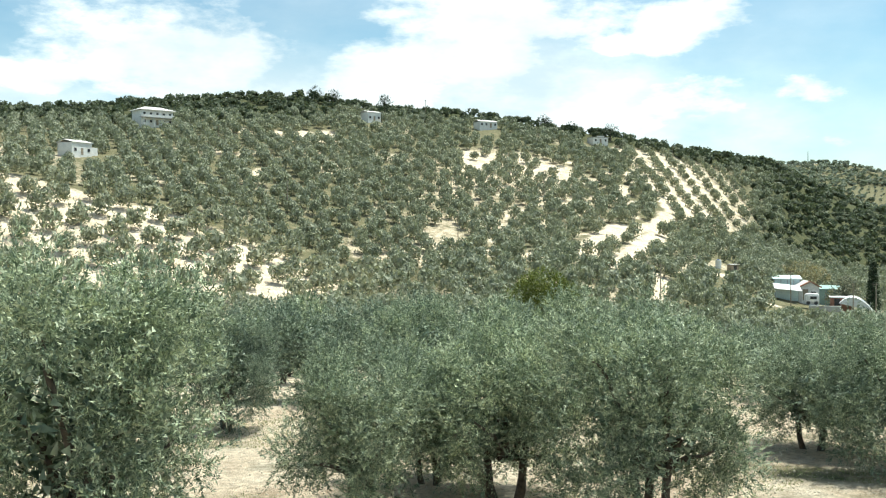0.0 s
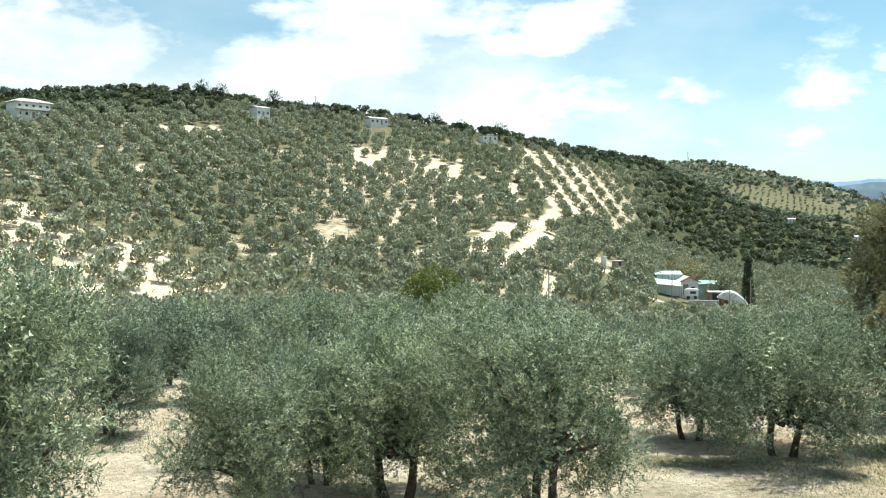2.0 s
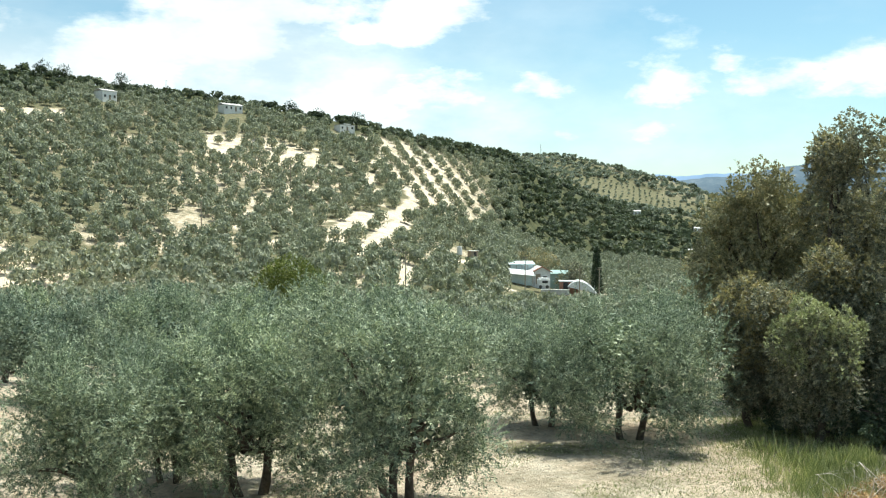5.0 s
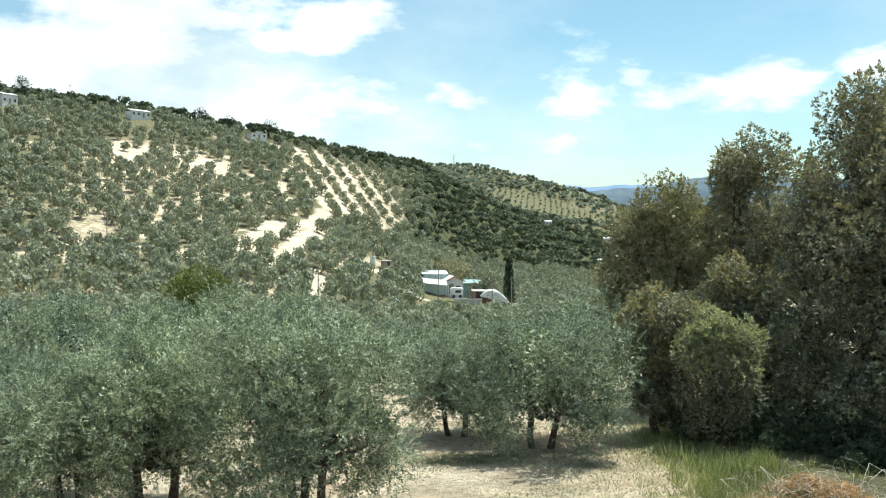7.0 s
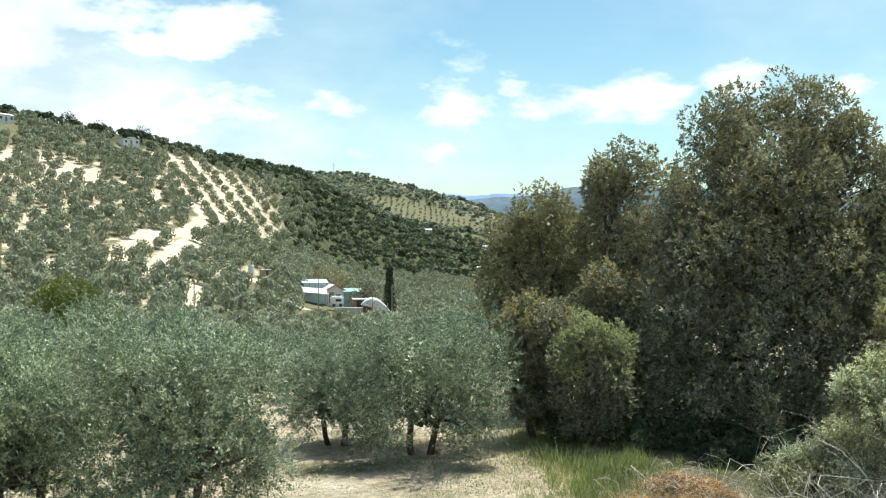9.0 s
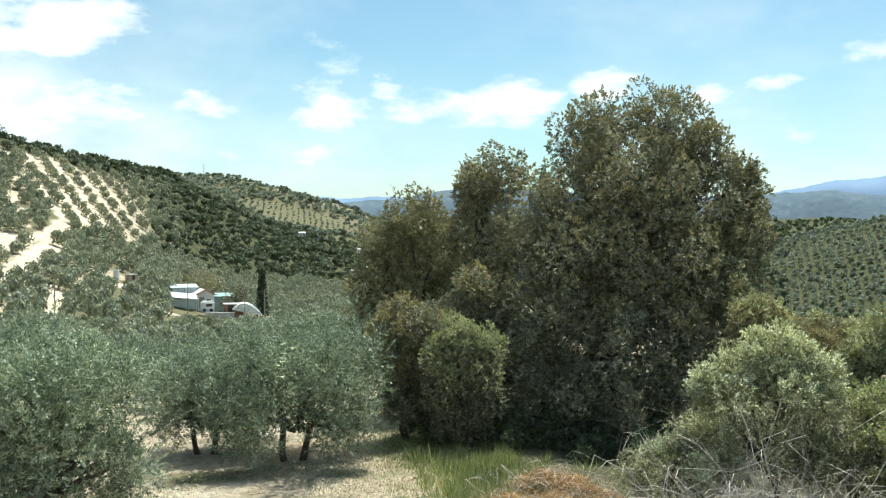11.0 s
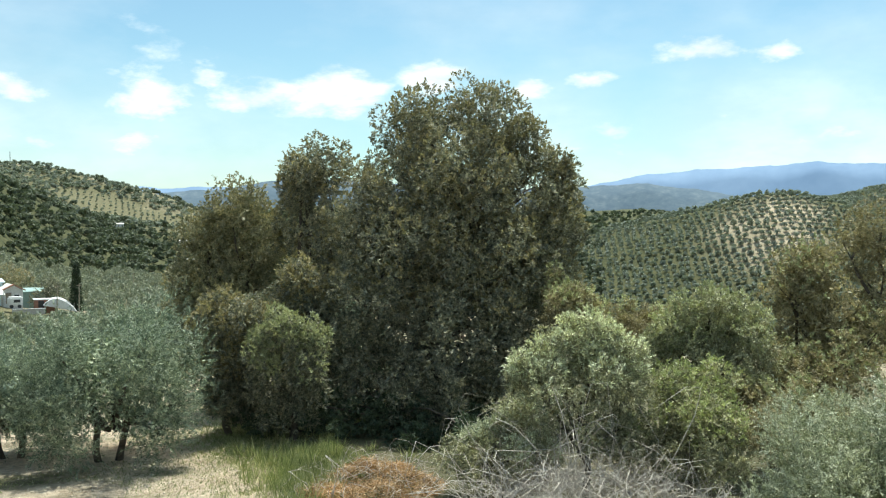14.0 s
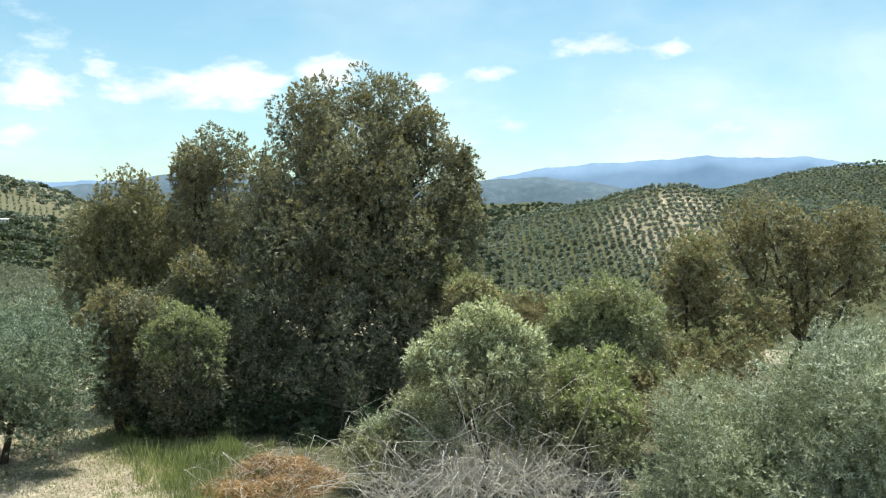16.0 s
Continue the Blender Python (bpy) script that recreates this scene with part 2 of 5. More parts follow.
DRY = leaf_material("dry_leaf", [(0.0, (0.28, 0.165, 0.09)), (0.6, (0.50, 0.32, 0.18)), (1.0, (0.66, 0.50, 0.34))], 0.7, 0.2, 0.05, 0.2)
TWIG = plain("dry_twig", (0.42, 0.36, 0.30), (0.78, 0.72, 0.64), 6.0, 0.85, 0, 0.5, 0.01)
BARK = plain("bark", (0.05, 0.04, 0.03), (0.16, 0.13, 0.10), 9.0, 0.95, 0, 0.8, 0.03)
STONE = plain("limestone", (0.5, 0.42, 0.31), (0.72, 0.64, 0.5), 3.0, 0.9, 0, 0.5, 0.01)
WHITEWASH = plain("whitewash", (0.72, 0.71, 0.68), (0.84, 0.83, 0.8), 0.6, 0.9, 0, 0.2, 0.01)
ROOF_PALE = plain("pale_roof", (0.6, 0.57, 0.53), (0.76, 0.73, 0.69), 0.8, 0.9, 0, 0.3, 0.02)
ROOF_RED = plain("red_tile_roof", (0.30, 0.14, 0.09), (0.46, 0.25, 0.17), 0.8, 0.9, 0, 0.3, 0.02)
SHEET = plain("corrugated_sheet", (0.52, 0.64, 0.66), (0.68, 0.78, 0.78), 0.7, 0.5, 0.2, 0.2, 0.02)
GREENHOUSE = plain("green_netting", (0.24, 0.36, 0.33), (0.38, 0.50, 0.46), 0.8, 0.7, 0, 0.3, 0.02)
DARK = plain("dark_opening", (0.02, 0.02, 0.022), (0.05, 0.05, 0.05), 2.0, 0.4)
CONCRETE = plain("concrete", (0.35, 0.34, 0.32), (0.5, 0.48, 0.45), 1.2, 0.9, 0, 0.4, 0.02)
TIMBER = plain("pole_timber", (0.22, 0.17, 0.12), (0.42, 0.36, 0.28), 4.0, 0.9, 0, 0.4, 0.01)
STEEL = plain("grey_steel", (0.35, 0.36, 0.37), (0.5, 0.5, 0.5), 3.0, 0.5, 0.6)
TARP = plain("white_tarpaulin", (0.62, 0.62, 0.6), (0.8, 0.8, 0.78), 1.0, 0.6, 0, 0.4, 0.05)
BRICKRED = plain("brick_wall", (0.28, 0.13, 0.09), (0.42, 0.23, 0.16), 2.0, 0.9)
BLUEPAINT = plain("blue_paint", (0.05, 0.09, 0.30), (0.09, 0.14, 0.4), 2.0, 0.5)

# distant ranges: air haze painted in as blue colour and a faint glow
RANGE, _rt, _rb = material("hazed_range")
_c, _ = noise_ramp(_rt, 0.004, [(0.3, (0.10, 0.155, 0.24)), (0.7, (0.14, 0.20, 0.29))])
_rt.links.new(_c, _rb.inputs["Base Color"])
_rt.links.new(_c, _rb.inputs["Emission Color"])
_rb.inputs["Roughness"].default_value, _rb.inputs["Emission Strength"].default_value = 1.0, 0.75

# nearer hills: the same painted haze, greener and with less glow
HILLS, _rt, _rb = material("hazed_hills")
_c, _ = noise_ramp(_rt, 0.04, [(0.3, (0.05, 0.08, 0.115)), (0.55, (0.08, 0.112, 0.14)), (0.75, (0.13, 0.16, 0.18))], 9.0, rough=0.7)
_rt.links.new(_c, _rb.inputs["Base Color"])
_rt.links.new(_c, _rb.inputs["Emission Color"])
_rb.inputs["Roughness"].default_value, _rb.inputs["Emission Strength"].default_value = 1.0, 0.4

# soil: sand, weeds and woodland floor by what grows there
GROUND, gt, gb = material("soil")
gb.inputs["Roughness"].default_value = 0.95
gb.inputs["Specular IOR Level"].default_value = 0.15


def attribute(nt, name):
    n = nt.nodes.new("ShaderNodeAttribute")
    n.attribute_name = name
    return n.outputs["Fac"]


sandy, sand_fac = noise_ramp(gt, 0.35, [(0.3, (0.48, 0.37, 0.265)), (0.5, (0.68, 0.565, 0.43)), (0.7, (0.81, 0.715, 0.58))], 10.0, rough=0.7)
stony, stony_fac = noise_ramp(gt, 5.0, [(0.34, (0.58, 0.53, 0.47)), (0.5, (1.0, 0.99, 0.97)), (0.66, (1.32, 1.32, 1.3))], 9.0, rough=0.8)
sandy = mix(gt, "MULTIPLY", 1.0, sandy, stony)
weeds, _ = noise_ramp(gt, 0.8, [(0.25, (0.10, 0.105, 0.055)), (0.5, (0.16, 0.15, 0.085)), (0.75, (0.32, 0.26, 0.165))], 8.0, rough=0.7)
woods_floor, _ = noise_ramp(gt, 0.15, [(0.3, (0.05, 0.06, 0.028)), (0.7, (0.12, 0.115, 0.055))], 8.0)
edge, _ = noise_ramp(gt, 0.5, [(0.35, (0, 0, 0)), (0.65, (1, 1, 1))], 8.0, rough=0.7)


def ragged(nt, name):
    """An attribute with a frayed edge."""
    n = nt.nodes.new("ShaderNodeMath")
    n.operation = "MULTIPLY_ADD"
    nt.links.new(edge, n.inputs[0])
    n.inputs[1].default_value = 0.9
    a = nt.nodes.new("ShaderNodeMath")
    a.operation = "MULTIPLY_ADD"
    nt.links.new(attribute(nt, name), a.inputs[0])
    a.inputs[1].default_value, a.inputs[2].default_value = 1.9, -0.9
    nt.links.new(a.outputs[0], n.inputs[2])
    n.use_clamp = True
    return n.outputs[0]


soil = mix(gt, "MIX", ragged(gt, "sand"), weeds, sandy)
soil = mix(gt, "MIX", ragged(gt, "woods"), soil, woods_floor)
gt.links.new(soil, gb.inputs["Base Color"])
bump(gt, gb, stony_fac, 1.0, 0.14)


# ---- mesh helpers ----
def mesh_data(name, verts, faces, mat, smooth=False):
    """A mesh from arrays; all faces have the same number of corners."""
    verts, faces = np.asarray(verts, dtype=np.float32), np.asarray(faces, dtype=np.int32)
    me = bpy.data.meshes.new(name)
    n, k = faces.shape
    me.vertices.add(len(verts))
    me.vertices.foreach_set("co", verts.ravel())
    me.loops.add(n * k)
    me.loops.foreach_set("vertex_index", faces.ravel())
    me.polygons.add(n)
    me.polygons.foreach_set("loop_start", np.arange(0, n * k, k, dtype=np.int32))
    if smooth:
        me.polygons.foreach_set("use_smooth", np.ones(n, dtype=bool))
    me.materials.append(mat)
    me.update(calc_edges=True)
    return me


def join(pieces):
    """Several (verts, faces) as one."""
    vs, fs, at = [], [], 0
    for v, f in pieces:
        vs.append(v)
        fs.append(np.asarray(f) + at)
        at += len(v)
    return np.concatenate(vs), np.concatenate(fs)


def part(name, data, mat, parent, label="", smooth=False):
    """One mesh under a thing; data is (verts, faces) or a bmesh."""
    if isinstance(data, bmesh.types.BMesh):
        me = bpy.data.meshes.new(name)
        data.to_mesh(me)
        data.free()
        me.materials.append(mat)
    else:
        me = mesh_data(name, data[0], data[1], mat, smooth)
    ob = new(name, me)
    ob.parent = parent
    if label:
        tagged(ob, label)
    return ob


def unit(v):
    return v / np.maximum(np.linalg.norm(v, axis=-1, keepdims=True), 1e-9)


def cards(p, d, n, length, width):
    """Pointed leaves from p along d, facing n."""
    s = unit(np.cross(d, n))
    length, width = np.asarray(length).reshape(-1, 1), np.asarray(width).reshape(-1, 1)
    foot = p + d * length * 0.2
    v = np.stack([foot - s * width / 2, foot + s * width / 2, p + d * length], 1).reshape(-1, 3)
    return v, np.arange(len(v)).reshape(-1, 3)


def clumps3(p, d, n, length, width):
    """Three-cornered leaf clumps centred on p."""
    s = unit(np.cross(d, n))
    length, width = np.asarray(length).reshape(-1, 1), np.asarray(width).reshape(-1, 1)
    a = p - d * length * 0.4
    v = np.stack([a - s * width / 2, a + s * width / 2, p + d * length * 0.6], 1).reshape(-1, 3)
    return v, np.arange(len(v)).reshape(-1, 3)


def sphere_dirs(rng, n):
    v = rng.normal(size=(n, 3))
    return unit(v)


def foliage(rng, lobes, twigs, leaves, twig_len, leaf_len, leaf_wid, rise=0.3, droop=0.3, shell=0.5, spread=0.9, core=130):
    """Leaves on twigs that grow out of lobes (rows: centre x y z, radii x y z), round a dense inner mass."""
    lobes = np.asarray(lobes)
    c, rad = np.repeat(lobes[:, :3], twigs, 0), np.repeat(lobes[:, 3:6], twigs, 0)
    n = len(c)
    u = sphere_dirs(rng, n)
    start = c + rad * u * (shell + (1 - shell) * rng.random((n, 1)) ** 0.6)
    way = unit(u + np.array([0, 0, rise]) + rng.normal(size=(n, 3)) * 0.45)
    tl = twig_len * (0.6 + 0.8 * rng.random(n))
    s = (np.arange(leaves) + 0.5) / leaves
    s = np.tile(s, n) + rng.normal(size=n * leaves) * 0.04
    st, wy, uu, tt = (np.repeat(a, leaves, 0) for a in (start, way, u, tl))
    p = st + wy * (s * tt)[:, None] - np.array([0, 0, 1.0]) * (droop * tt * s ** 2)[:, None]
    tilt = np.repeat(rng.normal(size=(n, 3)) * 0.8, leaves, 0)
    nrm = unit(uu * 0.75 + np.array([0, 0, 0.5]) + tilt + rng.normal(size=p.shape) * 0.35)
    d = unit(wy * 0.6 + rng.normal(size=p.shape) * spread * 0.6)
    k = len(p)
    outer = cards(p, d, nrm, leaf_len * (0.7 + 0.6 * rng.random(k)), leaf_wid * (0.7 + 0.6 * rng.random(k)))
    reach = np.maximum(core, 1) * np.clip(lobes[:, 3:6].mean(1) / 0.8, 0.62, 2.3) ** 2 * (core > 0)
    pick = np.repeat(np.arange(len(lobes)), reach.astype(int))
    c, rad = lobes[pick, :3], lobes[pick, 3:6]
    u = sphere_dirs(rng, len(c))
    d = unit(np.cross(u, sphere_dirs(rng, len(c))))
    L = np.minimum(rad.mean(1), 0.9) * (0.13 + 0.09 * rng.random(len(c)))
    inner = cards(c + rad * u * (0.15 + 0.5 * rng.random((len(c), 1))) - d * L[:, None] * 0.5, d, unit(u + rng.normal(size=u.shape) * 0.25), L, L * 0.42)
    return join([outer, inner])


def tube(points, radii, sides=7, rng=None, rough=0.0):
    """A tapered, slightly uneven limb along points."""
    pts, m = np.asarray(points, dtype=float), len(points)
    ways = unit(np.gradient(pts, axis=0))
    ref = np.array([0.37, 0.51, 0.77])
    a = unit(np.cross(ways, ref))
    b = np.cross(ways, a)
    ang = np.linspace(0, 2 * np.pi, sides, endpoint=False)
    r = np.asarray(radii, dtype=float)[:, None] * np.ones((m, sides))
    if rng is not None:
        r = r * (1 + rough * rng.normal(size=r.shape))
    v = pts[:, None] + r[..., None] * (np.cos(ang)[None, :, None] * a[:, None] + np.sin(ang)[None, :, None] * b[:, None])
    i, j = np.meshgrid(np.arange(m - 1), np.arange(sides), indexing="ij")
    f = np.stack([i * sides + j, i * sides + (j + 1) % sides, (i + 1) * sides + (j + 1) % sides, (i + 1) * sides + j], -1).reshape(-1, 4)
    return v.reshape(-1, 3), f


def limb_path(rng, a, b, n=6, wander=0.12, sag=0.0):
    a, b = np.asarray(a, float), np.asarray(b, float)
    s = np.linspace(0, 1, n)[:, None]
    p = a + (b - a) * s
    bend = rng.normal(size=(2, 3)) * wander * np.linalg.norm(b - a) * 0.6
    p += bend[0] * np.sin(np.pi * s) + bend[1] * 0.6 * np.sin(2 * np.pi * s)
    p[:, 2] += sag * np.sin(np.pi * s[:, 0])
    return p


def root(name, label, category, group="", kind="", at=None):
    ob = new(name)
    if at is not None:
        ob.matrix_basis = at
    return tagged(ob, label, category, group, kind)


# ---- terrain: heights in polar form round the viewpoint ----
AZ = [-40, -25, -15, -5, 5, 12, 18, 21, 24, 28, 33, 40, 50, 55, 60, 65, 70, 76, 95]
R_FOOT = [175, 175, 175, 178, 185, 192, 204, 207, 215, 266, 296, 296, 266, 222, 222, 222, 222, 222, 222]
E_FOOT = [-4.8, -4.8, -5.0, -5.2, -5.2, -5.4, -5.6, -5.6, -5.6, -5.2, -6, -7, -9, -9, -9, -9, -9, -9, -9]
R_MID = [263, 259, 237, 222, 274, 303, 355, 429, 488, 533, 592, 622, 666, 666, 666, 666, 666, 666, 666]
E_MID = [3.9, 3.4, 0.6, -3.6, -0.6, -0.2, -1.2, -2.3, -2.9, -3.1, -3.5, -4.5, -5.2, -5.2, -5.2, -5.2, -5.2, -5.2, -5.2]
AZ_C = [-40, -25, -19, -12.8, -9.8, -6, -4.8, 0, 4, 7.3, 10.7, 13.9, 17, 19.2, 21, 24, 28, 33, 40, 50, 54.4, 57.4, 61.4, 63, 65.3, 66.9, 70, 76, 95]
E_C = [5.78, 6.38, 6.98, 7.68, 7.83, 7.48, 7.13, 6.63, 6.23, 5.68, 5.18, 4.48, 3.70, 3.30, 2.20, 0.80, 0.00, -0.80, -1.00, -1.00, -0.50, 0.35, 1.15, 1.60, 1.80, 1.50, 0.80, 0.00, 0.00]
AZ_R = [-40, 8, 14, 18, 21, 24, 28, 33, 55, 65, 95]
R_C = [475, 455, 465, 505, 660, 740, 790, 820, 820, 830, 840]
AZ_2 = [-40, 0, 15, 18.7, 22.3, 24.7, 27.5, 29.4, 31.5, 34, 40, 50, 60, 64, 66.9, 70, 73, 76, 95]
E_2 = [2, 2, 3.0, 3.3, 3.4, 2.85, 2.15, 1.65, 0.85, 0, -1, -1, 0, 0.8, 1.45, 2.2, 2.55, 2.95, 3.6]
AZ_3 = [-40, 20, 27, 29, 33, 35, 37, 42, 50, 54, 57, 59.7, 63, 68, 95]
E_3 = [1, 1.5, 1.9, 1.85, 2.1, 2.55, 2.75, 2.4, 2.1, 2.2, 2.4, 2.1, 1.6, 1.0, 1.0]
FINE = np.arange(-40, 95.01, 0.25)


def curve(az, value, soft=1.0):
    v = np.interp(FINE, az, value)
    k = np.exp(-0.5 * (np.arange(-16, 17) * 0.25 / soft) ** 2)
    return np.convolve(np.pad(v, 16, mode="edge"), k / k.sum(), mode="valid")


TABLE = [curve(AZ, R_FOOT), curve(AZ, E_FOOT), curve(AZ, R_MID), curve(AZ, E_MID), curve(AZ_R, R_C, 1.5), curve(AZ_C, E_C, 0.6),
         curve(AZ_2, E_2, 0.5), curve(AZ_3, E_3, 0.5)]


def relief(az, r):
    """Ground height over the sea of the plan, at headings az (degrees) and distances r (metres)."""
    az, r = np.broadcast_arrays(np.asarray(az, float), np.asarray(r, float))
    a = np.clip(az, -40, 95)
    rf, ef, rm, em, rc, ec, e2, e3 = (np.interp(a, FINE, t) for t in TABLE)
    tan = lambda e: np.tan(np.radians(e))
    zf, zm, zc, z2, z3 = rf * tan(ef), rm * tan(em), rc * tan(ec), 1200 * tan(e2), 2300 * tan(e3)
    rd = (rc + 1200) / 2
    zd = rd * tan(np.minimum(ec, e2) - 0.5)
    zero = np.zeros_like(rf)
    knots_r = [zero, zero + 3, zero + 9, zero + 15, zero + 20, zero + 32, zero + 62, rf, rm, rc, rd, zero + 1200, zero + 1600, zero + 2300, zero + 3600, zero + 4900]
    knots_z = [zero - 1.65, zero - 1.75, zero - 3.9, zero - 5.5, zero - 5.9, zero - 6.1, np.maximum(zero - 9.0, zf - 2 + 0 * zero), zf, zm, zc, zd, z2, z2 * 0.2 - 25, z3 * 0.4, zero - 40, zero - 60]
    z = np.full(r.shape, -60.0)
    for k in range(len(knots_r) - 1):
        r0, r1, z0, z1 = knots_r[k], knots_r[k + 1], knots_z[k], knots_z[k + 1]
        s = np.clip((r - r0) / (r1 - r0), 0, 1)
        inside = (r >= r0) & (r <= r1)
        z = np.where(inside, z0 + (z1 - z0) * s, z)
    back = np.clip((np.abs(az - 22) - 75) / 40, 0, 1)
    back = back * back * (3 - 2 * back)
    z = z * (1 - back) + (-1.7 + 0.02 * r) * back
    x, y = r * np.sin(np.radians(az)), r * np.cos(np.radians(az))
    wave = np.sin(x * 0.031 + 1.3) * np.cos(y * 0.027 + 0.4) + 0.5 * np.sin(x * 0.083 + y * 0.057) + 0.35 * np.cos(x * 0.17 - y * 0.14)
    return z + EYE_Z + wave * np.clip(r / 380, 0.03, 3.0) * 0.7


def height(x, y):
    return relief(np.degrees(np.arctan2(x, y)), np.hypot(x, y))


def blob(x, y, cx, cy, rx, ry, turn=0.0):
    c, s = math.cos(radians(turn)), math.sin(radians(turn))
    dx, dy = x - cx, y - cy
    return np.clip(1.6 - 1.6 * np.hypot((dx * c + dy * s) / rx, (-dx * s + dy * c) / ry), 0, 1)


def value_noise(x, y, scale, seed=0):
    """Smooth noise in 0..1 over the plan."""
    x, y = np.asarray(x, float) / scale, np.asarray(y, float) / scale
    xi, yi = np.floor(x), np.floor(y)
    fx, fy = x - xi, y - yi
    fx, fy = fx * fx * (3 - 2 * fx), fy * fy * (3 - 2 * fy)
    h = lambda i, j: np.abs(np.sin(i * 127.1 + j * 311.7 + seed * 74.7) * 43758.5453) % 1.0
    return (h(xi, yi) * (1 - fx) + h(xi + 1, yi) * fx) * (1 - fy) + (h(xi, yi + 1) * (1 - fx) + h(xi + 1, yi + 1) * fx) * fy


def strip(x, y, a0, r0, a1, r1, width):
    """A band between two points of the plan (heading, distance)."""
    p = np.array([r0 * math.sin(radians(a0)), r0 * math.cos(radians(a0))])
    q = np.array([r1 * math.sin(radians(a1)), r1 * math.cos(radians(a1))])
    d = q - p
    t = np.clip(((x - p[0]) * d[0] + (y - p[1]) * d[1]) / (d @ d), 0, 1)
    return np.clip(1.7 - np.hypot(x - p[0] - t * d[0], y - p[1] - t * d[1]) / width, 0, 1)


def on_slope(az, el):
    """How far off the hillside is first met at a heading and elevation."""
    r = np.arange(165, 475, 0.5)
    hit = relief(az, r) - EYE_Z >= r * math.tan(radians(el))
    return float(r[hit.argmax()]) if hit.any() else 440.0


# bare banks and tracks on the hill: heading and distance of both ends, half width
TRACKS = [(a0, on_slope(a0, e0), a1, on_slope(a1, e1), w) for a0, e0, a1, e1, w in (
    (-8.4, 5.1, -8.1, 5.6, 3.4), (-6.9, 5.1, -6.7, 5.6, 3.2), (-9.9, 5.3, -9.8, 5.7, 2.2), (1.5, 3.9, 1.7, 4.5, 2.3), (2.9, 3.7, 3.1, 4.3, 2.4), (4.6, 3.5, 4.8, 4.0, 2.0), (-10.9, 3.0, -10.8, 3.4, 2.2), (5.8, 2.9, 6.3, 3.6, 2.6), (7.2, 2.2, 7.6, 3.0, 2.6),
    (8.5, -1.6, 10.6, -0.1, 3.7), (10.8, -0.6, 13.2, 0.4, 1.6), (10.6, -2.4, 12.5, -0.8, 3.6), (12.5, -0.8, 13.3, 0.6, 2.3), (8.6, -2.3, 11.4, -2.6, 2.2), (12.9, -4.6, 12.9, -3.0, 1.8),
    (16.0, -2.9, 18.3, -3.3, 2.2), (17.5, -4.4, 19.0, -4.6, 2.0))]


def elevation(x, y):
    """How high the ground stands over the viewer's level, in degrees."""
    return np.degrees(np.arctan2(height(x, y) - EYE_Z, np.hypot(x, y)))


def in_rows(x, y):
    """The steep plot planted in straight rows down the slope."""
    az = np.degrees(np.arctan2(x, y))
    low = np.interp(az, [10, 12, 14, 16, 18], [3.0, 1.6, 0.4, -0.3, -0.6])
    return (x > 77) & (x < 134) & (y > 285) & (y < 480) & (elevation(x, y) > low)


def streaks(x, y):
    """Bare runs between the trees on the brighter half of the hill, 0..1."""
    az = np.degrees(np.arctan2(x, y))
    return value_noise(x, y * 1.6, 8, 15) * np.interp(az, [-3, 1, 11, 14], [0, 1, 1, 0]) * np.interp(elevation(x, y), [-3, -1.5, 3.8, 4.6], [0.6, 1, 1, 0])


def sandiness(x, y):
    """How bare and sandy the soil is, 0..1."""
    az, r = np.degrees(np.arctan2(x, y)), np.hypot(x, y)
    rm = np.interp(np.clip(az, -40, 95), FINE, TABLE[2])
    rc = np.interp(np.clip(az, -40, 95), FINE, TABLE[4])
    n = value_noise(x, y, 19, 1)
    hill = 0.08 + 0.5 * np.clip((n - 0.55) * 3, 0, 1)
    bare = np.clip((-1.5 - az) / 3, 0, 1) * np.clip((rm + 4 - r) / 6, 0, 1) * (r > 150)
    s = np.maximum(hill, bare)
    for a0, r0, a1, r1, w in TRACKS:
        s = np.maximum(s, strip(x, y, a0, r0, a1, r1, w))
    # row sand thins to the right: weedier strips, cloud shade put in too
    s = np.maximum(s, in_rows(x, y) * np.clip(0.5 + 0.8 * value_noise(x, y, 6, 12), 0, 0.95) * np.interp(az, [12, 14.5, 16.5, 18.5], [1, 1, 0.72, 0.45]))
    streak = streaks(x, y)
    s = np.maximum(s, np.clip((streak - 0.56) * 5, 0, 0.85) * (r > 165))
    s = np.maximum(s, np.clip(0.75 * blob(x, y, 21, 335, 50, 90) * (0.5 + n), 0, 1))
    s = np.maximum(s, 0.8 * blob(x, y, -54, 428, 18, 20))
    orchard = 1.0 - 0.42 * np.clip((value_noise(x, y, 4, 4) - 0.56) * 3, 0, 1)
    for cx, cy, rx, ry, turn in ((8.6, 22.2, 3.0, 0.9, -20), (-3.4, 23.4, 2.6, 1.0, 8), (11.5, 25.5, 3.0, 1.0, -25), (-7.5, 25.5, 3.0, 1.2, 10), (4.5, 24.5, 3.0, 0.9, 0)):
        orchard = orchard - 0.6 * blob(x, y, cx, cy, rx, ry, turn)
    s = np.where(r < 60, orchard, s)
    s = np.where(az > 27, np.where(r < 60, orchard * np.clip((38 - az) / 4, 0, 1), 0.35), s)
    s = np.where((az > 55) & (r > 400), 0.22 + 0.75 * blob(x, y, 700, 330, 75, 75) * n, s)
    field = blob(x, y, 478, 956, 78, 58, -27)
    return np.clip(np.where(field > 0.05, 0.06, s), 0, 1)


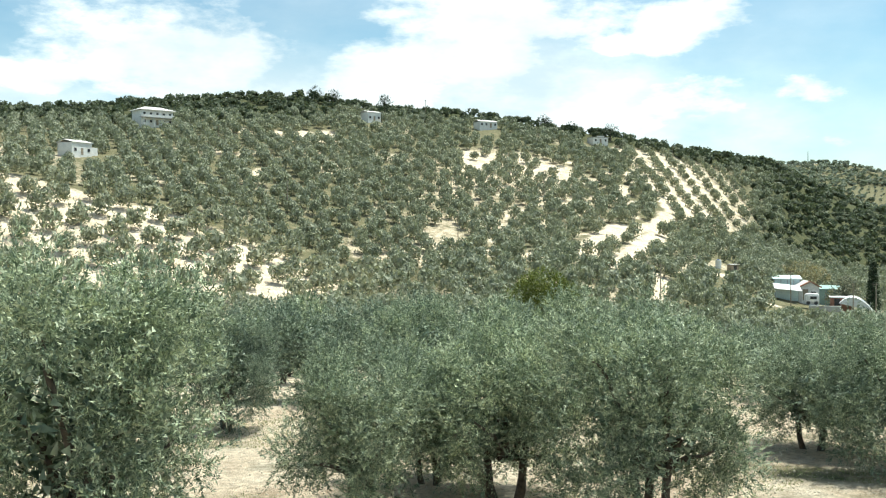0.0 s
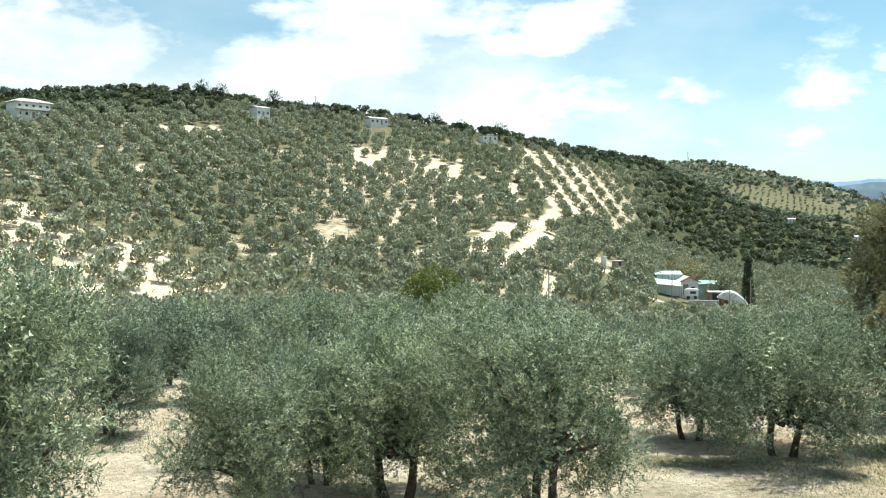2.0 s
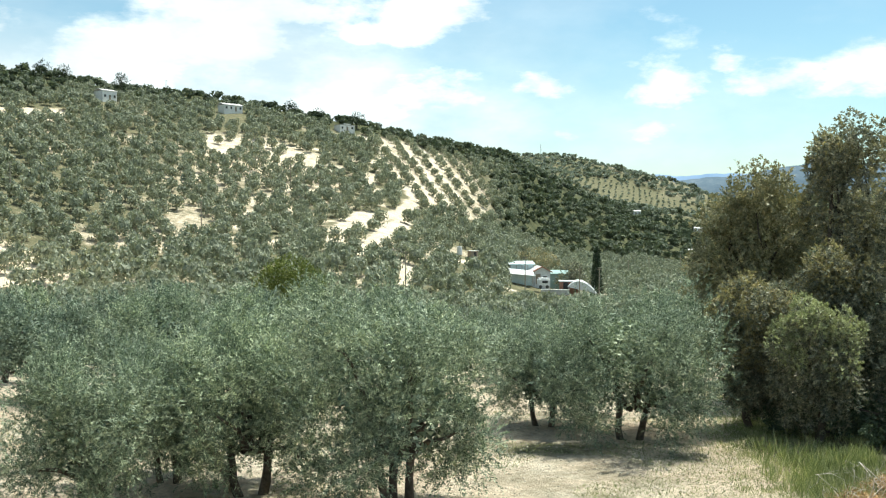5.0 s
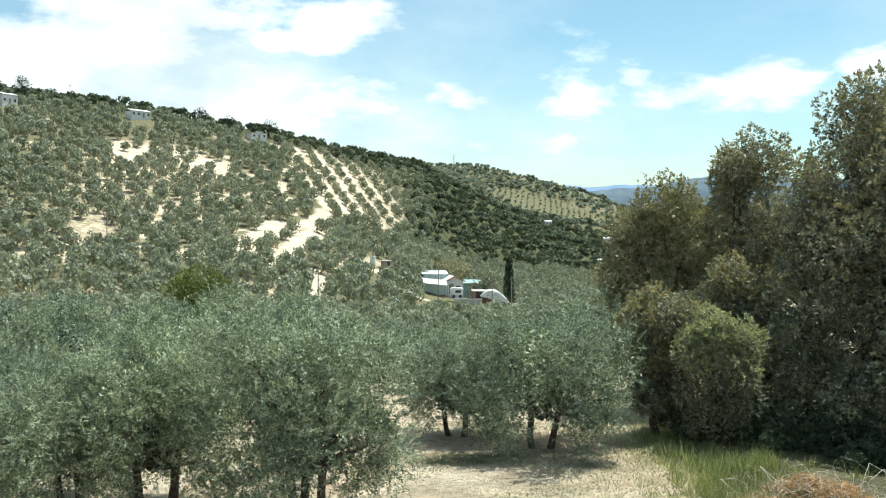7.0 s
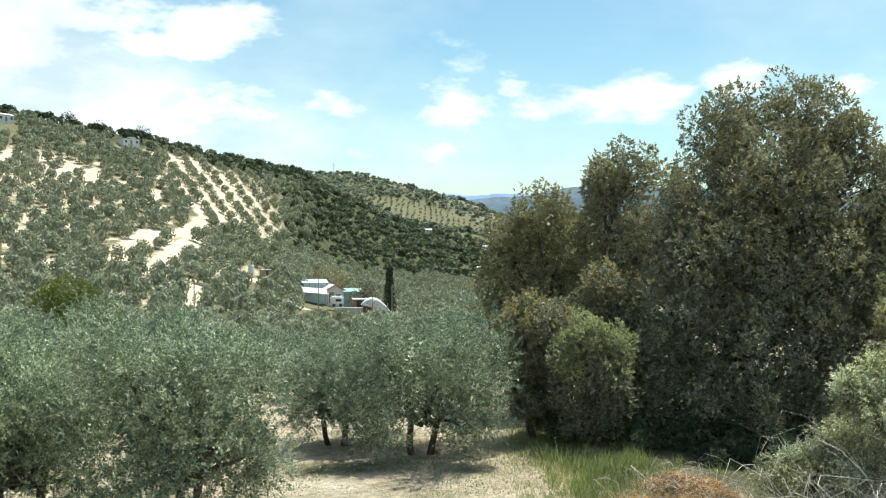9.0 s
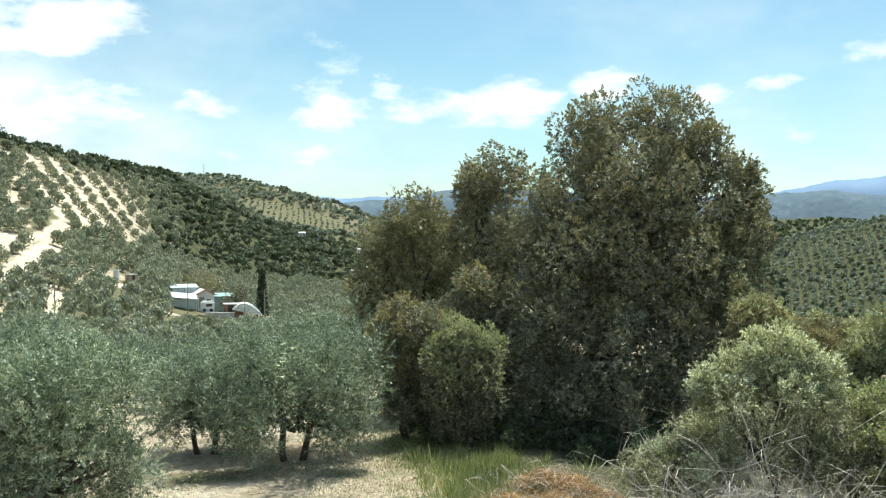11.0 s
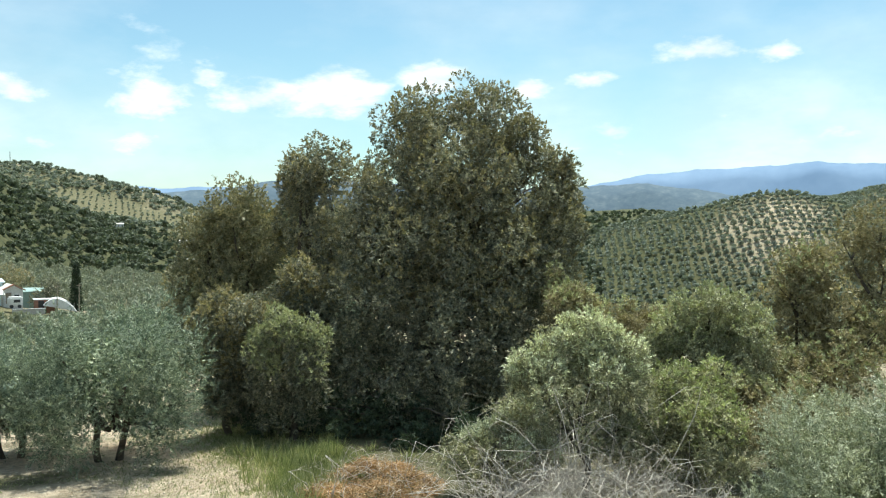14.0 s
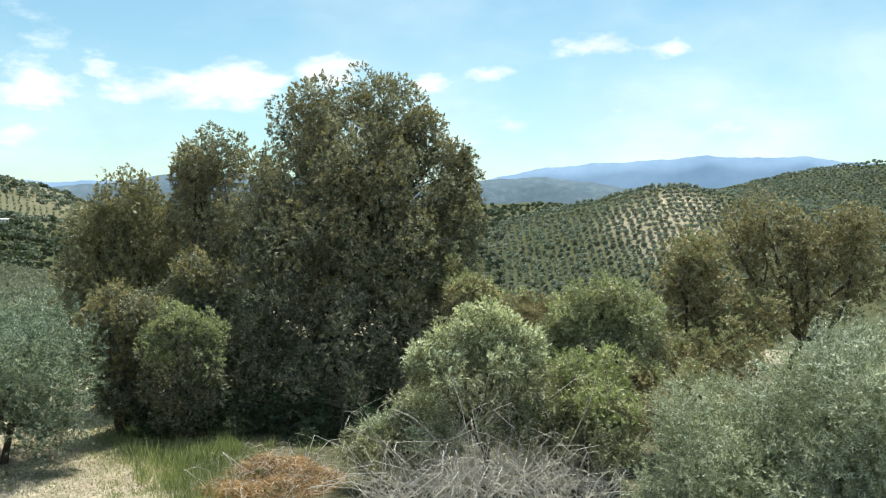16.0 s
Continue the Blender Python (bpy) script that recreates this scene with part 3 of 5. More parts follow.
def woodiness(x, y):
    """Where oak scrub grows, and where the soil is darker, 0..1."""
    az, r = np.degrees(np.arctan2(x, y)), np.hypot(x, y)
    rm = np.interp(np.clip(az, -40, 95), FINE, TABLE[2])
    rc = np.interp(np.clip(az, -40, 95), FINE, TABLE[4])
    w = np.clip((az - 17.5) / 2, 0, 1) * np.clip((r - rm) / 16, 0, 1) * (az < 54) * (1 - 0.6 * np.clip((r - 700) / 120, 0, 1))
    w = np.maximum(w, np.clip((r - rc + 30 + 50 * np.clip((-5 - az) / 5, 0, 1)) / 18, 0, 1) * (az < 20) * (r > 300))
    w = np.where(r > 1350, 0.75, w)
    # darker soil in an oval round the near oaks
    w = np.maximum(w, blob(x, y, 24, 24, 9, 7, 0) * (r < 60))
    w = np.maximum(w, 0.8 * ((az > 53) & (r > 300)) * (1 - 0.6 * blob(x, y, 700, 330, 90, 80)))
    return np.clip(w * (1 - blob(x, y, 478, 956, 78, 58, -27)), 0, 1)


def build_ground():
    az = np.concatenate([np.arange(-40, -27, 1.0), np.arange(-27, 21, 0.28), np.arange(21, 80, 0.45), np.arange(80, 96, 1.0), np.arange(98, 320, 4.0)])
    r = np.concatenate([np.arange(1.0, 40, 0.8), np.arange(40, 170, 3.0), np.arange(170, 510, 3.0), np.geomspace(510, 4900, 70)])
    A, Rr = np.meshgrid(az, r, indexing="ij")
    wrapped = np.where(A > 180, A - 360, A)
    z = relief(wrapped, Rr)
    x, y = Rr * np.sin(np.radians(A)), Rr * np.cos(np.radians(A))
    n, m = A.shape
    v = np.concatenate([np.stack([x, y, z], -1).reshape(-1, 3), [[0, 0, EYE_Z - 1.65]]])
    i, j = np.meshgrid(np.arange(n), np.arange(m - 1), indexing="ij")
    i2 = (i + 1) % n
    f = np.stack([i * m + j, i * m + j + 1, i2 * m + j + 1, i2 * m + j], -1).reshape(-1, 4)
    tri = np.stack([np.full(n, n * m), np.arange(n) * m, ((np.arange(n) + 1) % n) * m, np.full(n, n * m)], -1)
    me = bpy.data.meshes.new("ground")
    me.from_pydata(v.tolist(), [], f.tolist() + tri[:, :3].tolist())
    me.materials.append(GROUND)
    me.polygons.foreach_set("use_smooth", np.ones(len(me.polygons), dtype=bool))
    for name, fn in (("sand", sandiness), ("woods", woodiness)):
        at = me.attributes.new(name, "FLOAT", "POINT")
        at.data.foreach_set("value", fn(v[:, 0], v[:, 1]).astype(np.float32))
    me.update()
    return tagged(new("ground", me), "pale sandy orchard soil with weeds, rising into hills", "ground", kind="structure")


build_ground()


def build_range(name, az, el, dist, label, mat=None):
    """A far mountain range as a solid ridge."""
    a = np.arange(az[0], az[-1] + 0.01, 0.2)
    e = np.interp(a, az, el)
    rough = 0.03 * np.sin(a * 2.1) + 0.015 * np.sin(a * 4.7 + 1) + 0.01 * np.sin(a * 9.3)
    crest = EYE_Z + dist * np.tan(np.radians(e + rough))
    rings = []
    for k, (dr, s) in enumerate(((-260, 0.0), (-160, 0.45), (-80, 0.8), (0, 1.0), (120, 0.6), (300, 0.0))):
        wob = 1 + 0.05 * np.sin(a * 1.3 + k) * (0 < k < 5) * (k != 3)
        rr = dist + dr
        rings.append(np.stack([rr * np.sin(np.radians(a)), rr * np.cos(np.radians(a)), -60 + (crest + 60) * s * wob], -1))
    v = np.concatenate(rings)
    n = len(a)
    i, j = np.meshgrid(np.arange(5), np.arange(n - 1), indexing="ij")
    f = np.stack([i * n + j, i * n + j + 1, (i + 1) * n + j + 1, (i + 1) * n + j], -1).reshape(-1, 4)
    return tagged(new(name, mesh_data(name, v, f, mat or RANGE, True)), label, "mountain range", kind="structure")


# these ridges carry their haze in material colour and emission
build_range("backdrop", [20, 27, 29, 33, 35, 37, 42, 50, 54, 57, 59.7, 63, 68, 76], [0.8, 1.95, 1.9, 2.2, 2.65, 2.85, 2.5, 2.2, 2.3, 2.5, 2.2, 1.7, 1.0, 0.5], 2500, "wooded hills beyond the valley, haze painted in as blue-green", HILLS)
build_range("backdrop", [48, 54.7, 57, 60.4, 63.5, 66.9, 69.4, 72.1, 74.5, 80, 88], [1.2, 2.45, 2.94, 3.24, 3.35, 3.58, 3.4, 3.42, 3.05, 2.6, 1.5], 4300, "mountain range on the horizon, haze painted in as blue")
build_range("backdrop", [18, 24, 27, 29.5, 32, 36, 44], [1.2, 2.1, 2.25, 2.15, 2.3, 2.1, 1.2], 4500, "faint range beyond the valley, haze painted in as blue")


# ---- trees ----
def olive_arrays(rng, spread=1.9, tall=4.5, lobes=55, twigs=30, leaves=26, leaf=0.085, wid=0.022, core=170, twig=0.3, skirt=0.0, stems=0):
    """Trunk, limbs and crown of one olive, at the origin."""
    stems = stems or rng.integers(1, 4)
    fork = np.array([0, 0, 0.9 + 0.3 * rng.random()])
    trunk = []
    for k in range(stems):
        a = 6.28 * k / stems + rng.random()
        base = np.array([math.cos(a), math.sin(a), 0]) * (0.16 if stems > 1 else 0.02) + [0, 0, -0.3]
        top = np.array([math.cos(a), math.sin(a), 0]) * (0.5 if stems > 1 else 0.12) + fork * (1.5 if stems > 1 else 1.0)
        trunk.append(tube(limb_path(rng, base, top, 7, 0.07), np.array([0.2, 0.15, 0.13, 0.12, 0.115, 0.105, 0.10]) / (stems ** 0.35), 9, rng, 0.08))
    rows, limbs = [], []
    mounds = max(5, lobes // 5)
    for k in range(mounds):
        # big mounds round the crown, each of several smaller lobes with gaps between
        uz = 1 - 2.0 * (k + 0.4) / mounds
        a = 2.39996 * k + rng.normal() * 0.2
        h = tall * (0.50 + 0.33 * uz) + rng.normal() * 0.15
        d = spread * 0.70 * math.sqrt(1 - (0.75 if uz > 0 else 0.35) * uz * uz) * (0.8 + 0.35 * rng.random())
        c = np.array([d * math.cos(a), d * math.sin(a), h])
        w = spread * (0.29 + 0.13 * rng.random())
        for q in range(5):
            u = sphere_dirs(rng, 1)[0] + [0.4 * math.cos(a), 0.4 * math.sin(a), 0.35]
            s = w * (0.42 + 0.26 * rng.random())
            rows.append([*(c + u * w * 0.62 * [1, 1, 1.15]), s, s, s * (1.05 + 0.5 * rng.random())])
        rows.append([*c, w * 0.62, w * 0.62, w * 0.75])
        if k % 2 == 0:
            path = limb_path(rng, fork + [0.15 * math.cos(a), 0.15 * math.sin(a), -0.1], c, 7, 0.10, 0.12)
            limbs.append(tube(path, np.linspace(0.075, 0.02, 7), 6, rng, 0.06))
    rows.append([0, 0, tall * 0.6, spread * 0.45, spread * 0.45, tall * 0.25])
    rows = np.array(rows)
    rows = rows[rows[:, 2] - 0.6 * rows[:, 5] > skirt - 0.35]
    crown = foliage(rng, rows, twigs, leaves, twig, leaf, wid, 0.7, 0.25, 0.72, core=core)
    shoots = foliage(rng, rows[rows[:, 2] > tall * 0.4], 13, 20, 0.5, leaf, wid, 1.6, 0.1, 0.9, 0.7, core=0)
    low = rows[rows[:, 2] < tall * 0.5] - [0, 0, 0.25, 0.1, 0.1, 0.1]
    crown2 = foliage(rng, low, twigs // 4, leaves, 0.4, leaf, wid, -0.5, 0.4, 0.4, core=6)
    n = int(min(1000 * spread, 45 * lobes))
    u = sphere_dirs(rng, n)
    q = u * rng.random((n, 1)) ** 0.4 * [spread * 0.55, spread * 0.55, tall * 0.3] + [0, 0, tall * 0.52]
    heart = clumps3(q, sphere_dirs(rng, n), sphere_dirs(rng, n), 0.13 + 0.08 * rng.random(n), 0.07 + 0.05 * rng.random(n))
    return join(trunk), limbs, (join([crown, crown2, shoots]), heart)


def olive_tree(rng, label, mat=None, **kw):
    t, limbs, crown = olive_arrays(rng, **kw)
    ob = root("olive_tree", label, "olive tree", "olive trees of the near orchard")
    part("trunk", t, BARK, ob, smooth=True)
    for l in limbs:
        part("limb", l, BARK, ob, smooth=True)
    part("crown", crown[0], mat or OLIVE, ob)
    part("inner_leaves", crown[1], mat or OLIVE, ob)
    return ob


def stand(az, r, turn=0.0, size=1.0, sink=0.05, flat=1.0):
    """Pose on the ground at a heading and distance."""
    x, y = r * math.sin(radians(az)), r * math.cos(radians(az))
    return Matrix.Translation((x, y, float(relief(az, r)) - sink)) @ Matrix.Rotation(radians(turn), 4, "Z") @ Matrix.Diagonal((size * flat, size * flat, size, 1))


rng = np.random.default_rng(7)
NEAR = [olive_tree(rng, "grey-green olive tree with dense drooping crown on sandy soil", skirt=b, tall=h, lobes=65) for b, h in ((0.1, 4.5), (0.2, 4.3))]
NEAR.append(olive_tree(np.random.default_rng(5), "broad round olive tree on two slim trunks beside the track", spread=2.65, tall=4.8, lobes=85, twigs=34, skirt=0.75, stems=2))
NEAR.append(olive_tree(rng, "smaller olive tree in the second orchard row", spread=2.3, lobes=50, twigs=32, leaves=14, leaf=0.115, wid=0.034, core=60, tall=4.1))
# heading, distance, turn, size, breadth, kind
SPOTS = [(-21.2, 15.2, 10, 1.24, 1.0, 0), (-13.0, 28.5, 80, 0.84, 0.9, 1), (-5.4, 19.0, 200, 0.80, 1.05, 1), (-1.0, 21.5, 250, 0.78, 1.0, 0), (3.6, 20.0, 140, 0.92, 1.05, 1),
         (12.2, 18.2, 300, 0.98, 1.08, 0), (26.4, 25.2, 288, 0.82, 1.12, 2), (21.2, 26.6, 100, 0.72, 1.15, 1), (-27, 27, 60, 0.9, 1.0, 1), (-19, 35, 10, 0.9, 1, 3),
         (-8.0, 34, 190, 0.84, 1.1, 3), (-1.5, 33, 75, 0.84, 1.1, 3), (5.5, 32, 20, 0.9, 1.1, 3), (14, 34, 260, 0.72, 1.2, 3), (19.5, 37, 120, 0.6, 1.3, 3),
         (29, 41, 33, 0.6, 1.3, 3), (-34, 20, 33, 1.0, 1, 3)]
taken = []
used = set()
for az, r, turn, size, flat, k in SPOTS:
    m = stand(az, r, turn, size, 0.05, flat)
    if k in used:
        ob = copy_thing(NEAR[k], m)
        ob.scale = m.to_scale()
    else:
        NEAR[k].matrix_basis = m
        ob = NEAR[k]
        used.add(k)
    taken.append((r * math.sin(radians(az)), r * math.cos(radians(az))))


def crown_arrays(rng, radius, tall, clumps, size, base=0.1, wid=0.75, lumps=9, upright=0.0):
    """A coarse crown of leaf clumps for trees seen from afar; upright ones grow in plumes."""
    rows = []
    for k in range(lumps):
        a, d = 2.4 * k + rng.random(), radius * 0.62 * math.sqrt((k + 0.3) / lumps)
        s = radius * (0.34 + 0.18 * rng.random())
        rows.append([d * math.cos(a), d * math.sin(a), tall * (base + 0.3 + 0.38 * rng.random() * (1 - 0.4 * k / lumps)), s, s, s * (1 + upright * (0.3 + 0.5 * rng.random()))])
    rows = np.array(rows)
    n = clumps // lumps
    c, rad = np.repeat(rows[:, :3], n, 0), np.repeat(rows[:, 3:], n, 0)
    u = sphere_dirs(rng, len(c))
    u[:, 2] = np.where(rng.random(len(u)) < 0.35, np.abs(u[:, 2]), u[:, 2])
    p = c + rad * u * (0.7 + 0.35 * rng.random((len(c), 1)))
    d = unit(np.cross(u, rng.normal(size=p.shape)) + u * 0.2 + np.array([0, 0, 1.1]) * upright)
    nrm = unit(u + [0, 0, 0.1] + rng.normal(size=p.shape) * 0.45)
    L = size * (0.6 + 0.8 * rng.random(len(p)))
    return clumps3(p, d, nrm, L, L * wid)


def scatter(variants, xy, sizes, rng):
    """Many trees as one (verts, faces)."""
    vs, fs, at = [], [], 0
    z = height(xy[:, 0], xy[:, 1])
    for (x, y), h, s in zip(xy, z, sizes):
        v, f = variants[rng.integers(len(variants))]
        a = rng.random() * 6.28
        c, sn = math.cos(a) * s, math.sin(a) * s
        w = np.empty_like(v)
        w[:, 0], w[:, 1], w[:, 2] = v[:, 0] * c - v[:, 1] * sn + x, v[:, 0] * sn + v[:, 1] * c + y, v[:, 2] * s * (0.9 + 0.2 * rng.random()) + h - 0.1
        vs.append(w)
        fs.append(f + at)
        at += len(v)
    return np.concatenate(vs), np.concatenate(fs)


def grid(x0, x1, y0, y1, sx, sy, turn, jitter, rng):
    """Plantation points on a turned, jittered grid."""
    cx, cy = (x0 + x1) / 2, (y0 + y1) / 2
    half = max(x1 - x0, y1 - y0) * 0.75
    gx, gy = np.meshgrid(np.arange(-half, half, sx), np.arange(-half, half, sy))
    gx, gy = gx.ravel() + rng.normal(size=gx.size) * jitter, gy.ravel() + rng.normal(size=gx.size) * jitter
    c, s = math.cos(radians(turn)), math.sin(radians(turn))
    x, y = cx + gx * c - gy * s, cy + gx * s + gy * c
    ok = (x > x0) & (x < x1) & (y > y0) & (y < y1)
    return np.stack([x[ok], y[ok]], 1)


def polar(p):
    return np.degrees(np.arctan2(p[:, 0], p[:, 1])), np.hypot(p[:, 0], p[:, 1])


# the rest of the level orchard, out to the foot of the hill
rng = np.random.default_rng(11)
MID = []
for _ in range(4):
    t, limbs, crown = olive_arrays(rng, 2.5, 3.7, 35, 12, 9, 0.18, 0.06, 20)
    ob = root("olive_tree", "olive tree in the lower orchard rows", "olive tree", "olive trees of the lower orchard")
    part("trunk", t, BARK, ob)
    part("crown", crown[0], OLIVE, ob)
    part("inner_leaves", crown[1], OLIVE, ob)
    MID.append(ob)
pts = grid(-120, 160, 36, 270, 6.4, 6.4, 12, 0.7, rng)
az, r = polar(pts)
rf = np.interp(np.clip(az, -40, 95), FINE, TABLE[0])
ok = (r > 39) & (r < rf + 2) & (az > -33) & (az < 40) & ~((az > 18.0) & (az < 25.4) & (r > 205)) & ~((az > 3.6) & (az < 8.4) & (r > 58) & (r < 116))
near_taken = np.min(np.hypot(pts[:, None, 0] - np.array(taken)[None, :, 0], pts[:, None, 1] - np.array(taken)[None, :, 1]), 1)
pts = pts[ok & (near_taken > 4.5)]
used = set()
near_pts = pts[np.hypot(pts[:, 0], pts[:, 1]) < 62]
far_orchard = pts[np.hypot(pts[:, 0], pts[:, 1]) >= 62]
for x, y in near_pts:
    k = int(rng.integers(4))
    size = (0.78 + 0.25 * rng.random()) * (0.72 if 13 < math.degrees(math.atan2(x, y)) < 30 else 1.0)
    m = pose(x, y, float(height(x, y)) - 0.05, 0, 0, rng.random() * 360) @ Matrix.Diagonal([size] * 3 + [1])
    if k in used:
        ob = copy_thing(MID[k], m)
        ob.scale = m.to_scale()
    else:
        MID[k].matrix_basis = m
        used.add(k)

# the planted hill
rng = np.random.default_rng(5)
HILL = [crown_arrays(rng, 2.05, 3.9, 1900, 0.42, 0.06, 0.7, 12, 0.7) for _ in range(6)]
STEM = tube([[0, 0, -0.3], [0.05, 0, 0.6], [0.0, 0.1, 1.5]], [0.2, 0.15, 0.1], 5)
a_pts = grid(-280, 190, 150, 510, 6.3, 6.3, 24, 0.85, rng)
az, r = polar(a_pts)
rf, rm, rc = (np.interp(np.clip(az, -40, 95), FINE, TABLE[k]) for k in (0, 2, 4))
bare = (az < -2.5) & (r < rm + 2)
rows_zone = in_rows(a_pts[:, 0], a_pts[:, 1])
clearing = np.max([strip(a_pts[:, 0], a_pts[:, 1], *tr) for tr in TRACKS], 0) > 0.75
gaps = (value_noise(a_pts[:, 0], a_pts[:, 1], 19, 1) > 0.80) & (blob(a_pts[:, 0], a_pts[:, 1], 21, 335, 50, 90) > 0.1)
a_pts = a_pts[(r > rf + 3) & (r < rc - 18 - 44 * np.clip((-5 - az) / 5, 0, 1)) & (az > -28) & (az < 19.5) & ~bare & ~rows_zone & ~clearing & ~gaps & (streaks(a_pts[:, 0], a_pts[:, 1]) < 0.78)]
b_pts = grid(-210, 20, 140, 280, 9.8, 8.4, -18, 0.6, rng)
az, r = polar(b_pts)
rf, rm = (np.interp(np.clip(az, -40, 95), FINE, TABLE[k]) for k in (0, 2))
b_pts = b_pts[(r > rf + 2) & (r < rm + 2) & (az < -2.5) & (az > -33)]
c_pts = grid(58, 134, 285, 480, 9.4, 6.2, 0, 0.45, rng)
az, r = polar(c_pts)
rc = np.interp(np.clip(az, -40, 95), FINE, TABLE[4])
c_pts = c_pts[in_rows(c_pts[:, 0], c_pts[:, 1]) & (r < rc - 20) & (az < 19.5) & (np.max([strip(c_pts[:, 0], c_pts[:, 1], *tr) for tr in TRACKS], 0) < 0.75)]
hill_pts = np.concatenate([a_pts, b_pts, c_pts, far_orchard])

VILLA, FARM, COTTAGE, CREST_A, CREST_B, TANK = on_slope(-16.9, 5.85), on_slope(-20.8, 4.1), on_slope(-4.3, 6.3), on_slope(2.6, 5.85), on_slope(9.25, 4.8), on_slope(16.4, -2.6)
YARDS = [(-16.9, VILLA, 1.3), (-20.7, FARM, 1.5), (-4.3, COTTAGE, 0.8), (2.6, CREST_A, 0.9), (9.25, CREST_B, 0.8), (16.6, TANK, 1.1)]
hill_size = np.concatenate([0.95 + 0.3 * rng.random(len(a_pts)), 1.2 + 0.25 * rng.random(len(b_pts)), 0.85 + 0.2 * rng.random(len(c_pts)), (0.8 + 0.2 * rng.random(len(far_orchard))) * np.where(polar(far_orchard)[0] > 13, 0.8, 1.0)])
az, r = polar(hill_pts)
free = np.ones(len(az), bool)
for ya, yr, half in YARDS:
    free &= ~((np.abs(az - ya) < half) & (r > yr - 22) & (r < yr + 7))
hill_pts, hill_size = hill_pts[free], hill_size[free]
order = np.argsort(np.hypot(hill_pts[:, 0], hill_pts[:, 1]))
first, rest = order[:200], order[200:]
HILL_TREES = []
for v in HILL:
    ob = root("olive_tree", "small round olive tree planted on the sandy hillside", "olive tree", "olive trees on the hill")
    part("trunk", STEM, BARK, ob)
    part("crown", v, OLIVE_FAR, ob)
    HILL_TREES.append(ob)
used = set()
for i in first:
    x, y = hill_pts[i]
    k = int(rng.integers(6))
    m = pose(x, y, float(height(x, y)) - 0.1, 0, 0, rng.random() * 360) @ Matrix.Diagonal([hill_size[i]] * 3 + [1])
    if k in used:
        copy_thing(HILL_TREES[k], m).scale = m.to_scale()
    else:
        HILL_TREES[k].matrix_basis = m
        used.add(k)


def stuff(name, data, mat, label, category):
    return tagged(new(name, mesh_data(name, data[0], data[1], mat)), label, category, kind="stuff")


HILL_LIGHT = [crown_arrays(rng, 2.3, 4.3, 350, 0.64, 0.06, 0.75, 10, 0.8) for _ in range(6)]
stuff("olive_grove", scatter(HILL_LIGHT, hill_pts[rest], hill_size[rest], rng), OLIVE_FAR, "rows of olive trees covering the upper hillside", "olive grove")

# oak scrub along the crest and down the shaded slope
rng = np.random.default_rng(21)
BUSH = [crown_arrays(rng, 3.8, 5.0, 90, 1.7, 0.0, 0.95) for _ in range(6)]
w_pts = grid(-280, 700, 250, 1260, 6.6, 6.6, 10, 2.0, rng)
az, r = polar(w_pts)
w = woodiness(w_pts[:, 0], w_pts[:, 1])
keep = (w > 0.3) & ~((np.abs(az + 16.9) < 1.4) & (r < VILLA + 8)) & ~((np.abs(az + 4.3) < 0.9) & (r < COTTAGE + 8)) & ~((np.abs(az - 2.6) < 0.9) & (r < CREST_A + 8)) & ~((np.abs(az - 9.25) < 0.8) & (r < CREST_B + 8)) & (az > -31) & (az < 55) & (r < 1270) & (rng.random(len(w_pts)) < np.clip(480 / r, 0, 1) ** 1.4 * np.where(r > 760, 0.24, 1.0))
w_pts = w_pts[keep]
stuff("oak_scrub", scatter(BUSH, w_pts, (0.7 + 0.5 * rng.random(len(w_pts))) * np.clip(np.hypot(w_pts[:, 0], w_pts[:, 1]) / 600, 0.75, 1.05), rng), WOODS, "dark evergreen oak scrub along the ridge and gully", "woodland")

# valley groves and the planted knolls far off
rng = np.random.default_rng(31)
SMALL = [crown_arrays(rng, 2.6, 3.9, 45, 1.6, 0.08, 1.0) for _ in range(6)]
v_pts = grid(80, 400, 170, 560, 7.0, 7.0, 5, 1.0, rng)
az, r = polar(v_pts)
rf, rm = (np.interp(np.clip(az, -40, 95), FINE, TABLE[k]) for k in (0, 2))
v_pts = v_pts[(az > 17.5) & (az < 40) & (r > rf) & (r < rm + 8) & ~((az > 18) & (az < 25.2) & (r < 275))]
k_pts = grid(380, 1170, 180, 760, 7.0, 5.8, 38, 0.6, rng)
az, r = polar(k_pts)
k_pts = k_pts[(az > 52) & (az < 80) & (r > 420) & (r < 1210)]
f_pts = grid(380, 600, 840, 1090, 6.4, 12.0, -27, 0.7, rng)
f_pts = f_pts[blob(f_pts[:, 0], f_pts[:, 1], 478, 956, 78, 58, -27) > 0.25]
m_pts = grid(250, 720, 680, 1230, 8.6, 8.6, 15, 2.4, rng)
az, r = polar(m_pts)
m_pts = m_pts[(az > 17) & (az < 36) & (r > 720) & (r < 1235) & (blob(m_pts[:, 0], m_pts[:, 1], 478, 956, 78, 58, -27) < 0.2)]
n = 2600
az, r = np.where(rng.random(n) < 0.6, 50 + 22 * rng.random(n), 26 + 16 * rng.random(n)), 1260 + 1000 * rng.random(n)
d_pts = np.stack([r * np.sin(np.radians(az)), r * np.cos(np.radians(az))], 1)
stuff("oak_scrub", scatter([crown_arrays(rng, 6.0, 6.5, 27, 4.5, 0.0, 0.95) for _ in range(4)], d_pts, 0.7 + 0.7 * rng.random(n), rng), WOODS, "distant evergreen scrub on the far hills", "woodland")
